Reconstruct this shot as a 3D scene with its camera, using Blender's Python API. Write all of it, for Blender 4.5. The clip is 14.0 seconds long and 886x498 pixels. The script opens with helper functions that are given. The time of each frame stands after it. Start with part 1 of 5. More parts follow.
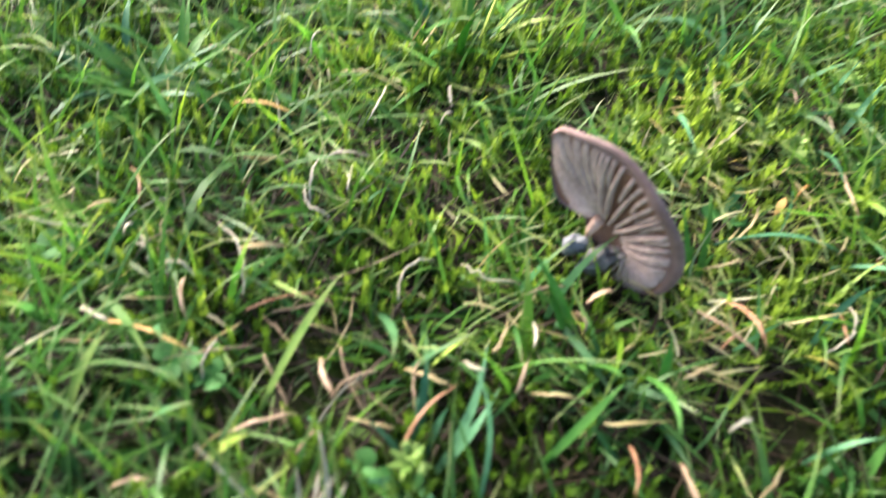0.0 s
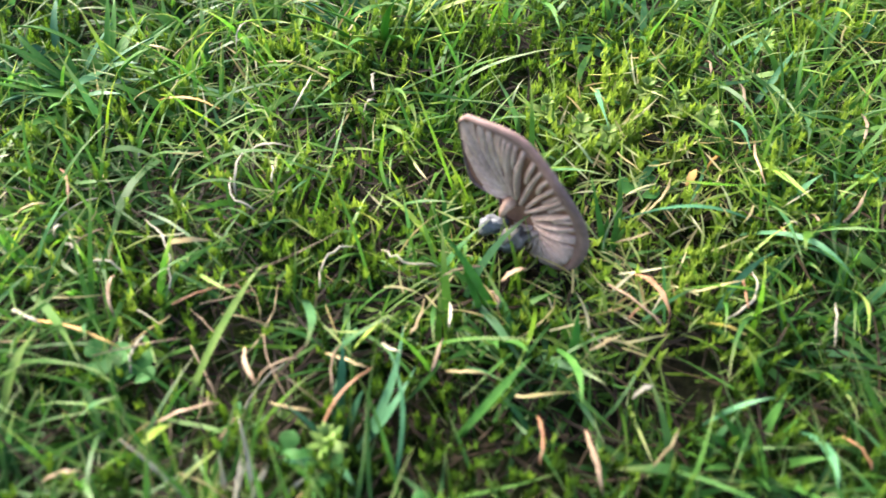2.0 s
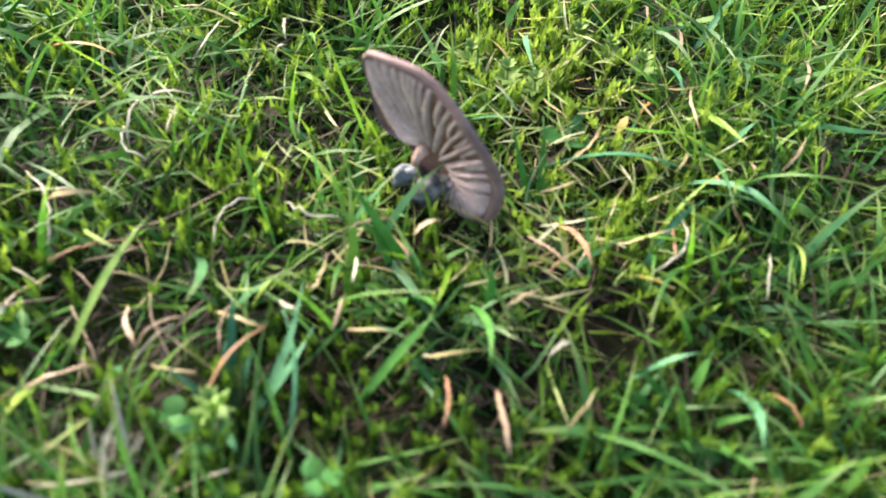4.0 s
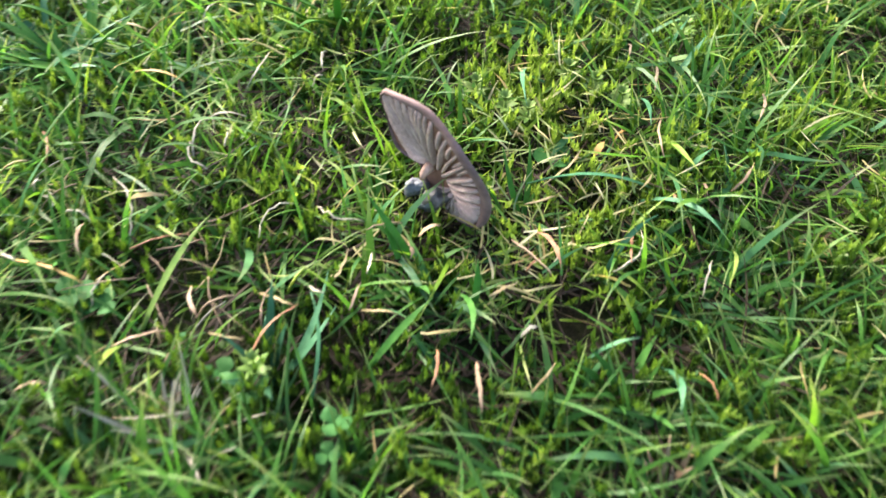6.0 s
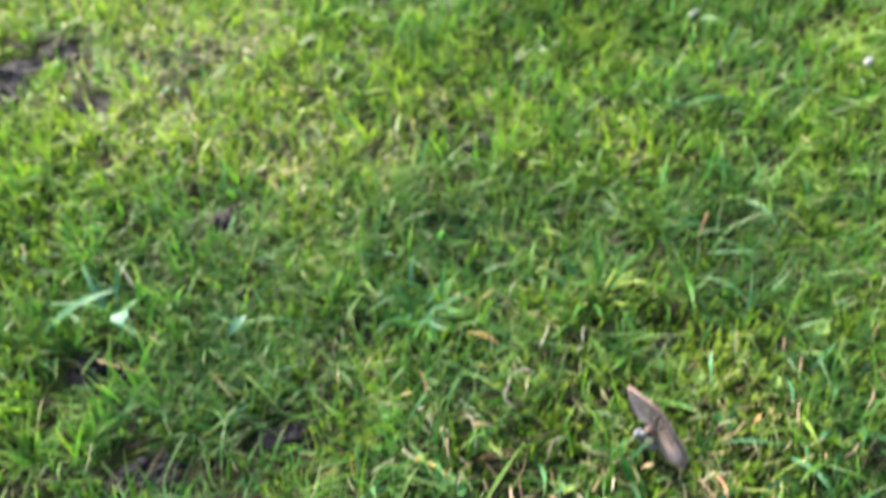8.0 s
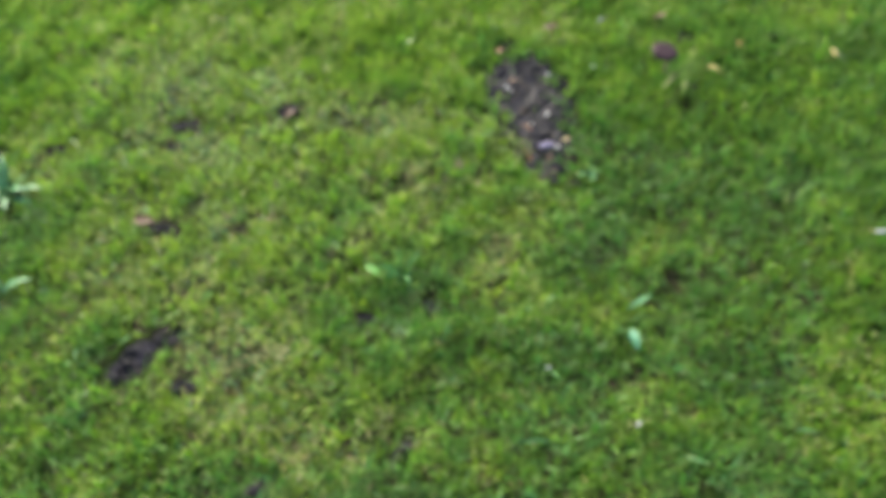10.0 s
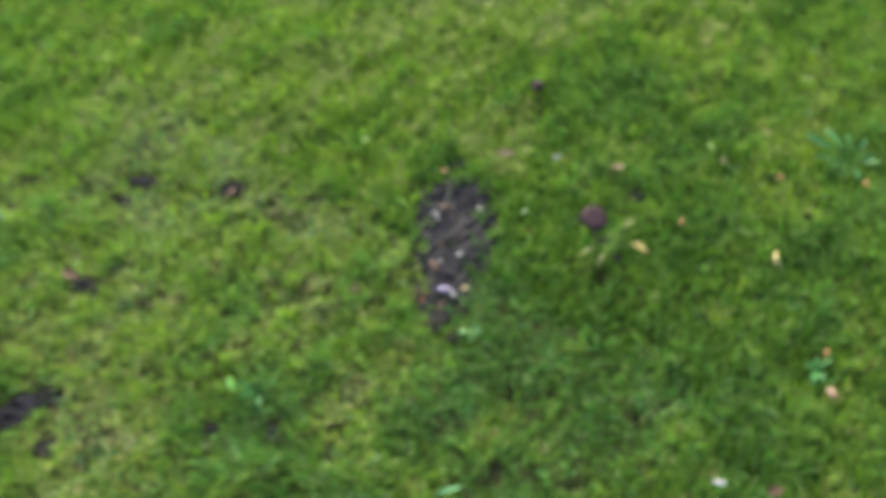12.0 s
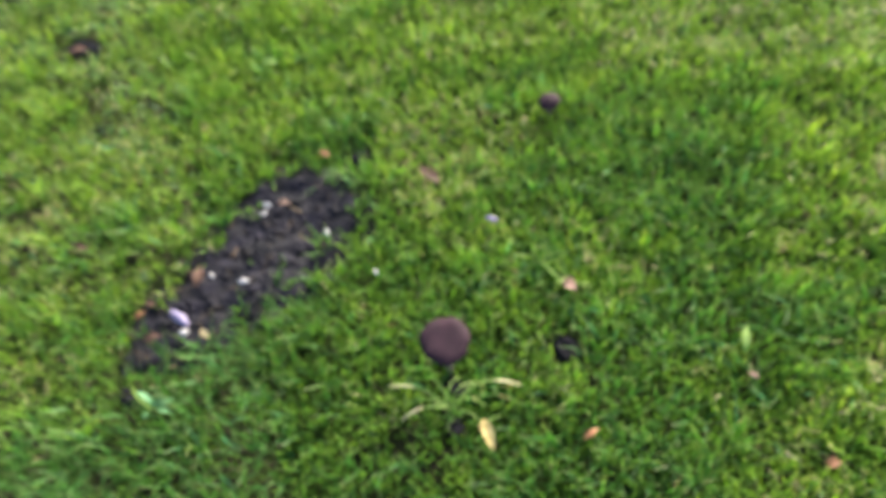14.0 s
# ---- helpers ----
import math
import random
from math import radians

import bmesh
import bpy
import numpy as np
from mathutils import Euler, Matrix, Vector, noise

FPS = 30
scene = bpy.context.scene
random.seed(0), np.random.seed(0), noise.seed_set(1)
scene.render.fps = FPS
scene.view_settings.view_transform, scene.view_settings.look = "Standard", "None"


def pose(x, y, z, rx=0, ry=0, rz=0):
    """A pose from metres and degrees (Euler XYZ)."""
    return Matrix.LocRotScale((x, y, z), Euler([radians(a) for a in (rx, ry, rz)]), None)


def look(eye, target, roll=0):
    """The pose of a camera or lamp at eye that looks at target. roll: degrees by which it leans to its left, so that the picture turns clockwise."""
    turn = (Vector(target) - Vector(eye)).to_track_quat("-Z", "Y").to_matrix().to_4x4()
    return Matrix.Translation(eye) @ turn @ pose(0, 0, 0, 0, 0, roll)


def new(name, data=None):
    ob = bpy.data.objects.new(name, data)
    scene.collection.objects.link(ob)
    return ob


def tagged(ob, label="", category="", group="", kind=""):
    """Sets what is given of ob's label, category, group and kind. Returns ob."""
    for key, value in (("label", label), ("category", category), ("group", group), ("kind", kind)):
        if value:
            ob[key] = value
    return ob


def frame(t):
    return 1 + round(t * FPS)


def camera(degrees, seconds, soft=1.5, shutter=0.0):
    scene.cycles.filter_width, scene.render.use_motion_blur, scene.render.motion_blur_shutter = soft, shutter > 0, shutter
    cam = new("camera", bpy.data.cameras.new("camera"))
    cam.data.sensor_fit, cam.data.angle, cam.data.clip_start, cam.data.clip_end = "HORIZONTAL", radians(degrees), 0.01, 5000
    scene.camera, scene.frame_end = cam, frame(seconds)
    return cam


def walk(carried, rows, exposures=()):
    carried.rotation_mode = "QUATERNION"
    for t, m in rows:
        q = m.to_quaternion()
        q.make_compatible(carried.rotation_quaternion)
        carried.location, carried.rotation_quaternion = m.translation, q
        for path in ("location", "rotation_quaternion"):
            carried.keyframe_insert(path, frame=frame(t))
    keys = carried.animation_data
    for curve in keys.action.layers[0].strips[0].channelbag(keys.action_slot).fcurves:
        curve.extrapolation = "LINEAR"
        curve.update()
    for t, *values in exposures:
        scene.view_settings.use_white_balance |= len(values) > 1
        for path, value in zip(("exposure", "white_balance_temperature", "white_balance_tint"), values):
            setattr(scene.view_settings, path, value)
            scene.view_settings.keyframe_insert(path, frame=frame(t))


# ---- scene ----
cam = camera(56.5, 14.0, 1.5, 0.45)
PATH = [
    (0, (0.059, 0.054, 0.152), (0.094, 1.353, -1.369), 4.9),
    (0.2, (0.0554, 0.0588, 0.1532), (0.0707, 1.272, -1.4367), 5.3),
    (0.3, (0.0536, 0.0612, 0.1538), (0.0926, 1.2953, -1.4196), 5.5),
    (0.5, (0.05, 0.066, 0.155), (0.16, 1.328, -1.392), 5.9),
    (0.7, (0.0536, 0.0672, 0.1562), (0.1401, 1.3754, -1.3541), 5.42),
    (0.8, (0.0554, 0.0678, 0.1568), (0.1353, 1.3701, -1.359), 5.18),
    (1, (0.059, 0.069, 0.158), (0.16, 1.314, -1.405), 4.7),
    (1.2, (0.0642, 0.0642, 0.1584), (0.1301, 1.3122, -1.403), 4.3),
    (1.3, (0.0668, 0.0618, 0.1586), (0.1403, 1.3127, -1.4002), 4.1),
    (1.5, (0.072, 0.057, 0.159), (0.149, 1.318, -1.391), 3.7),
    (1.7, (0.0736, 0.0554, 0.1602), (0.151, 1.3007, -1.4029), 3.5),
    (1.8, (0.0744, 0.0546, 0.1608), (0.1555, 1.2964, -1.4049), 3.4),
    (2, (0.076, 0.053, 0.162), (0.137, 1.285, -1.412), 3.2),
    (2.2, (0.0772, 0.0522, 0.1612), (0.1164, 1.2991, -1.402), 3.2),
    (2.3, (0.0778, 0.0518, 0.1608), (0.1271, 1.2972, -1.4034), 3.2),
    (2.5, (0.079, 0.051, 0.16), (0.132, 1.285, -1.414), 3.2),
    (2.7, (0.0842, 0.0522, 0.1528), (0.1456, 1.2814, -1.4237), 4.16),
    (2.8, (0.0868, 0.0528, 0.1492), (0.1726, 1.2815, -1.4265), 4.64),
    (3, (0.092, 0.054, 0.142), (0.215, 1.289, -1.426), 5.6),
    (3.2, (0.092, 0.055, 0.138), (0.231, 1.299, -1.422), 6.1),
    (5.3, (0.095, 0.056, 0.168), (0.147, 1.171, -1.492), 1.9),
    (5.5, (0.096, 0.048, 0.17), (0.146, 1.183, -1.476), 2.6),
    (5.7, (0.0984, 0.0412, 0.1748), (0.1312, 1.179, -1.4697), 2.56),
    (5.8, (0.0996, 0.0378, 0.1772), (0.1203, 1.213, -1.441), 2.54),
    (6, (0.102, 0.031, 0.182), (0.112, 1.222, -1.424), 2.5),
    (6.2, (0.0916, 0.013, 0.1924), (0.0468, 1.1792, -1.4318), 1.14),
    (6.3, (0.0864, 0.004, 0.1976), (0.0034, 1.1666, -1.4276), 0.46),
    (6.4, (0.0812, -0.005, 0.2028), (-0.0402, 1.1737, -1.4084), -0.22),
    (6.5, (0.076, -0.014, 0.208), (-0.085, 1.208, -1.366), -0.9),
    (6.6, (0.0738, -0.0182, 0.2192), (-0.1195, 1.1786, -1.3715), -1.0),
    (6.7, (0.0716, -0.0224, 0.2304), (-0.1559, 1.1565, -1.3691), -1.1),
    (6.8, (0.0694, -0.0266, 0.2416), (-0.1783, 1.1674, -1.3437), -1.2),
    (7, (0.065, -0.035, 0.264), (-0.194, 1.201, -1.287), -1.4),
    (7.2, (0.063, -0.0366, 0.2888), (-0.182, 1.2341, -1.2361), -1.84),
    (7.3, (0.062, -0.0374, 0.3012), (-0.1731, 1.233, -1.2255), -2.06),
    (7.5, (0.06, -0.039, 0.326), (-0.287, 1.194, -1.21), -2.5),
    (7.7, (0.0604, -0.0266, 0.3428), (-0.3554, 1.1014, -1.2556), -3.7),
    (7.8, (0.0606, -0.0204, 0.3512), (-0.3813, 1.0737, -1.2636), -4.3),
    (8, (0.061, -0.008, 0.368), (-0.289, 1.222, -1.169), -5.5),
    (8.3, (0.0694, 0.0256, 0.401), (-0.2837, 1.2667, -1.127), -5.37),
    (8.5, (0.075, 0.048, 0.423), (-0.259, 1.283, -1.114), -4.8),
    (8.7, (0.0578, 0.0536, 0.4454), (-0.293, 1.3136, -1.0676), -4.96),
    (9, (0.032, 0.062, 0.479), (-0.344, 1.321, -1.029), -5.2),
    (9.2, (0.041, 0.045, 0.552), (-0.341, 1.279, -0.974), -4.4),
    (11.3, (0.387, 0.137, 1.175), (-0.251, 1.057, -0.482), -9.5),
    (11.5, (0.38, 0.242, 1.135), (-0.301, 1.12, -0.529), -9.7),
    (11.8, (0.404, 0.3668, 1.1026), (-0.292, 1.1866, -0.5837), -8.35),
    (12, (0.42, 0.45, 1.081), (-0.262, 1.244, -0.623), -7.5),
    (12.2, (0.4728, 0.542, 1.0266), (-0.3417, 1.2788, -0.6449), -4.0),
    (12.3, (0.4992, 0.588, 0.9994), (-0.3853, 1.2782, -0.6563), -3.38),
    (12.5, (0.552, 0.68, 0.945), (-0.377, 1.317, -0.708), 0.3),
    (12.7, (0.55, 0.7396, 0.9378), (-0.3738, 1.3212, -0.738), 2.44),
    (12.8, (0.549, 0.7694, 0.9342), (-0.4053, 1.2979, -0.7421), 0.87),
    (13, (0.547, 0.829, 0.927), (-0.449, 1.265, -0.752), -2.2),
    (13.2, (0.5374, 0.8798, 0.9058), (-0.476, 1.3145, -0.7627), -2.24),
    (13.3, (0.5326, 0.9052, 0.8952), (-0.4707, 1.3041, -0.7884), -3.6),
    (13.5, (0.523, 0.956, 0.874), (-0.478, 1.319, -0.819), -4.5),
    (13.7, (0.499, 0.984, 0.776), (-0.5417, 1.3367, -0.8951), -5.05),
    (14, (0.463, 1.026, 0.629), (-0.604, 1.335, -1.034), -6.9),
]
walk(cam, [(t, look(eye, target, roll)) for t, eye, target, roll in PATH], ((0.0, 2.19, 6450, 13), (6.4, 2.20, 6400, 13), (7.0, 2.22, 6400, 11), (8.0, 2.16, 6450, 9), (8.5, 2.01, 6450, 8), (9.0, 1.92, 6450, 7), (11.5, 1.78, 6400, 4), (13.0, 1.86, 6400, 5), (14.0, 1.95, 6450, 9)))

# a small lens focused close by: far lawn goes soft
cam.data.dof.use_dof = True
cam.data.dof.focus_distance = 0.25
cam.data.dof.aperture_fstop = 10.8

# ---- world, sun ----
world = bpy.data.worlds.new("sky")
scene.world = world
world.use_nodes = True
wn = world.node_tree.nodes
wl = world.node_tree.links
sky = wn.new("ShaderNodeTexSky")
sky.sky_type = "NISHITA"
sky.sun_disc = False
SUN_EL, SUN_AZ = radians(27), radians(-40)
sky.sun_elevation = SUN_EL
sky.sun_rotation = SUN_AZ
sky.air_density = 1.0
sky.dust_density = 4.0
wn["Background"].inputs["Strength"].default_value = 0.15
wl.new(sky.outputs["Color"], wn["Background"].inputs["Color"])
sun = new("sun", bpy.data.lights.new("sun", "SUN"))
sun.data.energy = 3.6
sun.data.angle = radians(30)
sun.data.color = (1.0, 0.95, 0.87)
SUN_FROM = Vector((math.sin(SUN_AZ) * math.cos(SUN_EL), math.cos(SUN_AZ) * math.cos(SUN_EL), math.sin(SUN_EL)))
sun.matrix_world = look(SUN_FROM * 20, (0, 0, 0))


# ---- materials ----
def material(name):
    m = bpy.data.materials.new(name)
    m.use_nodes = True
    n = m.node_tree.nodes
    return m, n, m.node_tree.links, n["Principled BSDF"]


def ramp(n, stops):
    r = n.new("ShaderNodeValToRGB")
    while len(r.color_ramp.elements) < len(stops):
        r.color_ramp.elements.new(0.5)
    for e, (p, c) in zip(r.color_ramp.elements, stops):
        e.position, e.color = p, (*c, 1)
    return r


def noise_tex(n, l, scale, detail=4.0, rough=0.6):
    g = n.new("ShaderNodeNewGeometry")
    t = n.new("ShaderNodeTexNoise")
    t.inputs["Scale"].default_value, t.inputs["Detail"].default_value, t.inputs["Roughness"].default_value = scale, detail, rough
    l.new(g.outputs["Position"], t.inputs["Vector"])
    return t


def blend(n, l, fac, a, b, mode="MIX"):
    x = n.new("ShaderNodeMix")
    x.data_type, x.blend_type = "RGBA", mode
    for key, v in ((0, fac), (6, a), (7, b)):
        if isinstance(v, (int, float)):
            x.inputs[key].default_value = v
        elif isinstance(v, tuple):
            x.inputs[key].default_value = (*v, 1)
        else:
            l.new(v, x.inputs[key])
    return x.outputs[2]


def bump(n, l, p, height, strength, distance):
    b = n.new("ShaderNodeBump")
    b.inputs["Strength"].default_value, b.inputs["Distance"].default_value = strength, distance
    l.new(height, b.inputs["Height"])
    l.new(b.outputs["Normal"], p.inputs["Normal"])


def leafy(m, n, l, p, colour, through_light, rough=0.45, gloss=0.4):
    """Leaf tissue: a glossy skin with some light passing through."""
    p.inputs["Roughness"].default_value = rough
    p.inputs["Specular IOR Level"].default_value = gloss
    l.new(colour, p.inputs["Base Color"])
    t = n.new("ShaderNodeBsdfTranslucent")
    l.new(blend(n, l, 1.0, colour, (1.0, 1.0, 0.55), "MULTIPLY"), t.inputs["Color"])
    mix = n.new("ShaderNodeMixShader")
    mix.inputs[0].default_value = through_light
    l.new(p.outputs[0], mix.inputs[1])
    l.new(t.outputs[0], mix.inputs[2])
    l.new(mix.outputs[0], n["Material Output"].inputs["Surface"])


def grass_material():
    """Blades: tone.r picks the green, tone.g is how dry a blade is, tone.b runs from base to tip."""
    m, n, l, p = material("grass_blades")
    a = n.new("ShaderNodeAttribute")
    a.attribute_name = "tone"
    s = n.new("ShaderNodeSeparateColor")
    l.new(a.outputs["Color"], s.inputs[0])
    green = ramp(n, [(0.0, (0.036, 0.125, 0.028)), (0.3, (0.066, 0.205, 0.032)), (0.6, (0.115, 0.262, 0.018)), (0.85, (0.240, 0.385, 0.028)), (1.0, (0.070, 0.22, 0.080))])
    l.new(s.outputs[0], green.inputs[0])
    straw = ramp(n, [(0.0, (0.26, 0.15, 0.06)), (0.35, (0.44, 0.35, 0.15)), (0.7, (0.58, 0.51, 0.27)), (1.0, (0.68, 0.64, 0.45))])
    l.new(s.outputs[0], straw.inputs[0])
    grain = noise_tex(n, l, 260.0, 3.0)
    c = blend(n, l, s.outputs[1], green.outputs[0], straw.outputs[0])
    mown = ramp(n, [(0.62, (0, 0, 0)), (0.95, (0.45, 0.45, 0.45))])
    l.new(s.outputs[2], mown.inputs[0])
    c = blend(n, l, mown.outputs[0], c, (0.46, 0.46, 0.22))
    v = ramp(n, [(0.3, (0.78, 0.80, 0.75)), (0.7, (1.15, 1.12, 1.1))])
    l.new(grain.outputs["Fac"], v.inputs[0])
    c = blend(n, l, 1.0, c, v.outputs[0], "MULTIPLY")
    leafy(m, n, l, p, c, 0.52, 0.48, 0.29)
    return m


def moss_material():
    m, n, l, p = material("moss_shoots")
    # the dark end also carries the shade low down between the shoots
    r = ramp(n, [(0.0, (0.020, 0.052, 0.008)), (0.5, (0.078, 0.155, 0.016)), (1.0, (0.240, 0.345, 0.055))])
    a = n.new("ShaderNodeAttribute")
    a.attribute_name = "tone"
    s = n.new("ShaderNodeSeparateColor")
    l.new(a.outputs["Color"], s.inputs[0])
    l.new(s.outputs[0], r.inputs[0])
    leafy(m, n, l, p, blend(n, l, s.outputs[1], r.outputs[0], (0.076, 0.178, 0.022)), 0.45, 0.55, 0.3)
    return m


def leaf_material(name, low, high, rough=0.5, light=0.25, scale=180.0):
    m, n, l, p = material(name)
    t = noise_tex(n, l, scale, 5.0)
    big = noise_tex(n, l, scale * 0.2, 2.0)
    r = ramp(n, [(0.3, low), (0.7, high)])
    l.new(t.outputs["Fac"], r.inputs[0])
    v = ramp(n, [(0.3, (0.8, 0.8, 0.8)), (0.7, (1.15, 1.15, 1.15))])
    l.new(big.outputs["Fac"], v.inputs[0])
    o = n.new("ShaderNodeObjectInfo")
    w = ramp(n, [(0.0, (0.8, 0.82, 0.8)), (1.0, (1.15, 1.12, 1.1))])
    l.new(o.outputs["Random"], w.inputs[0])
    c = blend(n, l, 1.0, blend(n, l, 1.0, r.outputs[0], v.outputs[0], "MULTIPLY"), w.outputs[0], "MULTIPLY")
    leafy(m, n, l, p, c, light, max(rough, 0.5), 0.15)
    bump(n, l, p, t.outputs["Fac"], 0.3, 0.0005)
    return m


def ground_material():
    m, n, l, p = material("thatch_and_moss")
    big = noise_tex(n, l, 9.0, 6.0)
    fine = noise_tex(n, l, 150.0, 6.0, 0.7)
    a = ramp(n, [(0.35, (0.016, 0.014, 0.008)), (0.5, (0.022, 0.034, 0.007)), (0.7, (0.045, 0.080, 0.012))])
    l.new(big.outputs["Fac"], a.inputs[0])
    b = ramp(n, [(0.3, (0.45, 0.42, 0.4)), (0.7, (1.5, 1.5, 1.4))])
    l.new(fine.outputs["Fac"], b.inputs[0])
    lawn = ramp(n, [(0.3, (0.014, 0.031, 0.004)), (0.5, (0.024, 0.046, 0.006)), (0.7, (0.036, 0.058, 0.008))])
    l.new(big.outputs["Fac"], lawn.inputs[0])
    t = n.new("ShaderNodeAttribute")
    t.attribute_name = "tone"
    base = blend(n, l, t.outputs["Fac"], a.outputs[0], lawn.outputs[0])
    l.new(blend(n, l, 1.0, base, b.outputs[0], "MULTIPLY"), p.inputs["Base Color"])
    p.inputs["Roughness"].default_value = 0.9
    p.inputs["Specular IOR Level"].default_value = 0.1
    bump(n, l, p, fine.outputs["Fac"], 0.9, 0.004)
    return m


def soil_material():
    m, n, l, p = material("damp_soil")
    fine = noise_tex(n, l, 320.0, 6.0, 0.7)
    big = noise_tex(n, l, 45.0, 4.0)
    a = ramp(n, [(0.35, (0.0028, 0.0025, 0.0044)), (0.55, (0.0085, 0.0075, 0.0125)), (0.78, (0.036, 0.033, 0.045))])
    l.new(big.outputs["Fac"], a.inputs[0])
    b = ramp(n, [(0.3, (0.5, 0.5, 0.5)), (0.7, (1.5, 1.45, 1.4))])
    l.new(fine.outputs["Fac"], b.inputs[0])
    l.new(blend(n, l, 1.0, a.outputs[0], b.outputs[0], "MULTIPLY"), p.inputs["Base Color"])
    r = ramp(n, [(0.4, (0.62, 0.62, 0.62)), (0.65, (0.9, 0.9, 0.9))])
    l.new(big.outputs["Fac"], r.inputs[0])
    l.new(r.outputs[0], p.inputs["Roughness"])
    p.inputs["Specular IOR Level"].default_value = 0.18
    bump(n, l, p, fine.outputs["Fac"], 0.8, 0.002)
    return m


def flesh_material(name, low, high, scale, rough=0.6, sheen=0.0, streak=(1, 1, 1)):
    """Mushroom flesh and stones: mottled at two scales, laid in the object's own space."""
    m, n, l, p = material(name)
    tc = n.new("ShaderNodeTexCoord")
    mp = n.new("ShaderNodeMapping")
    mp.inputs["Scale"].default_value = streak
    l.new(tc.outputs["Object"], mp.inputs[0])
    t = n.new("ShaderNodeTexNoise")
    t.inputs["Scale"].default_value, t.inputs["Detail"].default_value = scale, 6.0
    l.new(mp.outputs[0], t.inputs["Vector"])
    u = n.new("ShaderNodeTexNoise")
    u.inputs["Scale"].default_value, u.inputs["Detail"].default_value = scale * 7, 3.0
    l.new(mp.outputs[0], u.inputs["Vector"])
    r = ramp(n, [(0.3, low), (0.7, high)])
    l.new(t.outputs["Fac"], r.inputs[0])
    v = ramp(n, [(0.3, (0.8, 0.8, 0.8)), (0.7, (1.2, 1.2, 1.2))])
    l.new(u.outputs["Fac"], v.inputs[0])
    l.new(blend(n, l, 1.0, r.outputs[0], v.outputs[0], "MULTIPLY"), p.inputs["Base Color"])
    p.inputs["Roughness"].default_value = rough
    p.inputs["Specular IOR Level"].default_value = 0.18
    p.inputs["Sheen Weight"].default_value = sheen
    bump(n, l, p, u.outputs["Fac"], 0.35, 0.0006)
    return m


def thatch_material():
    m, n, l, p = material("dead_thatch")
    a = n.new("ShaderNodeAttribute")
    a.attribute_name = "tone"
    c = n.new("ShaderNodeSeparateColor")
    l.new(a.outputs["Color"], c.inputs[0])
    r = ramp(n, [(0.0, (0.016, 0.011, 0.006)), (0.5, (0.044, 0.030, 0.015)), (1.0, (0.15, 0.105, 0.055))])
    l.new(c.outputs[0], r.inputs[0])
    t = noise_tex(n, l, 300.0, 3.0)
    v = ramp(n, [(0.3, (0.7, 0.7, 0.7)), (0.7, (1.25, 1.2, 1.15))])
    l.new(t.outputs["Fac"], v.inputs[0])
    leafy(m, n, l, p, blend(n, l, 1.0, r.outputs[0], v.outputs[0], "MULTIPLY"), 0.15, 0.7, 0.2)
    return m


GRASS, MOSS, GROUND, SOIL = grass_material(), moss_material(), ground_material(), soil_material()
BLADE = {
    "pale": leaf_material("pale_straw", (0.22, 0.165, 0.075), (0.42, 0.35, 0.19), 0.5, 0.2),
    "white": leaf_material("bleached_straw", (0.25, 0.225, 0.16), (0.47, 0.44, 0.35), 0.5, 0.2),
    "tan": leaf_material("tan_straw", (0.20, 0.130, 0.080), (0.40, 0.30, 0.205), 0.55, 0.15),
    "rust": leaf_material("rusty_straw", (0.19, 0.090, 0.045), (0.37, 0.215, 0.125), 0.5, 0.15),
    "amber": leaf_material("amber_straw", (0.36, 0.18, 0.04), (0.56, 0.38, 0.14), 0.45, 0.2),
    "cream": leaf_material("cream_blade", (0.36, 0.34, 0.16), (0.58, 0.54, 0.33), 0.5, 0.25),
    "lime": leaf_material("lime_blade", (0.22, 0.34, 0.04), (0.42, 0.52, 0.14), 0.4, 0.3),
    "olive": leaf_material("olive_blade", (0.11, 0.22, 0.04), (0.25, 0.34, 0.09), 0.4, 0.3),
    "green": leaf_material("green_blade", (0.058, 0.190, 0.034), (0.115, 0.290, 0.058), 0.4, 0.45),
    "blue": leaf_material("bluish_blade", (0.036, 0.135, 0.058), (0.090, 0.230, 0.110), 0.36, 0.22),
}
LEAF_CLOVER = leaf_material("clover_leaf", (0.035, 0.14, 0.03), (0.07, 0.21, 0.05), 0.6, 0.25)
LEAF_GREY = leaf_material("greyish_leaf", (0.05, 0.155, 0.085), (0.10, 0.235, 0.140), 0.5, 0.2)
LEAF_WEED = leaf_material("weed_leaf", (0.025, 0.10, 0.025), (0.055, 0.165, 0.05), 0.45, 0.22)
LEAF_ROSETTE = leaf_material("rosette_leaf", (0.065, 0.185, 0.070), (0.14, 0.28, 0.135), 0.45, 0.25)
LEAF_YELLOW = leaf_material("yellow_leaf", (0.36, 0.27, 0.085), (0.52, 0.42, 0.19), 0.5, 0.2)
LEAF_ORANGE = leaf_material("orange_leaf", (0.19, 0.080, 0.035), (0.30, 0.155, 0.08), 0.5, 0.2)
LEAF_PINK = leaf_material("pinkish_leaf", (0.17, 0.10, 0.07), (0.28, 0.185, 0.14), 0.5, 0.2)
LEAF_BROWN = leaf_material("brown_leaf", (0.045, 0.024, 0.016), (0.10, 0.058, 0.038), 0.6, 0.1)
CAP_SKIN = flesh_material("cap_skin", (0.108, 0.067, 0.061), (0.185, 0.122, 0.111), 60, 0.65, 0.03)
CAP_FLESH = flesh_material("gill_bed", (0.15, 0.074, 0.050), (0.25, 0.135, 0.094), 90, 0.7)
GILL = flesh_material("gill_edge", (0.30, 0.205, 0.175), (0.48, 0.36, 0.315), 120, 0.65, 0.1)
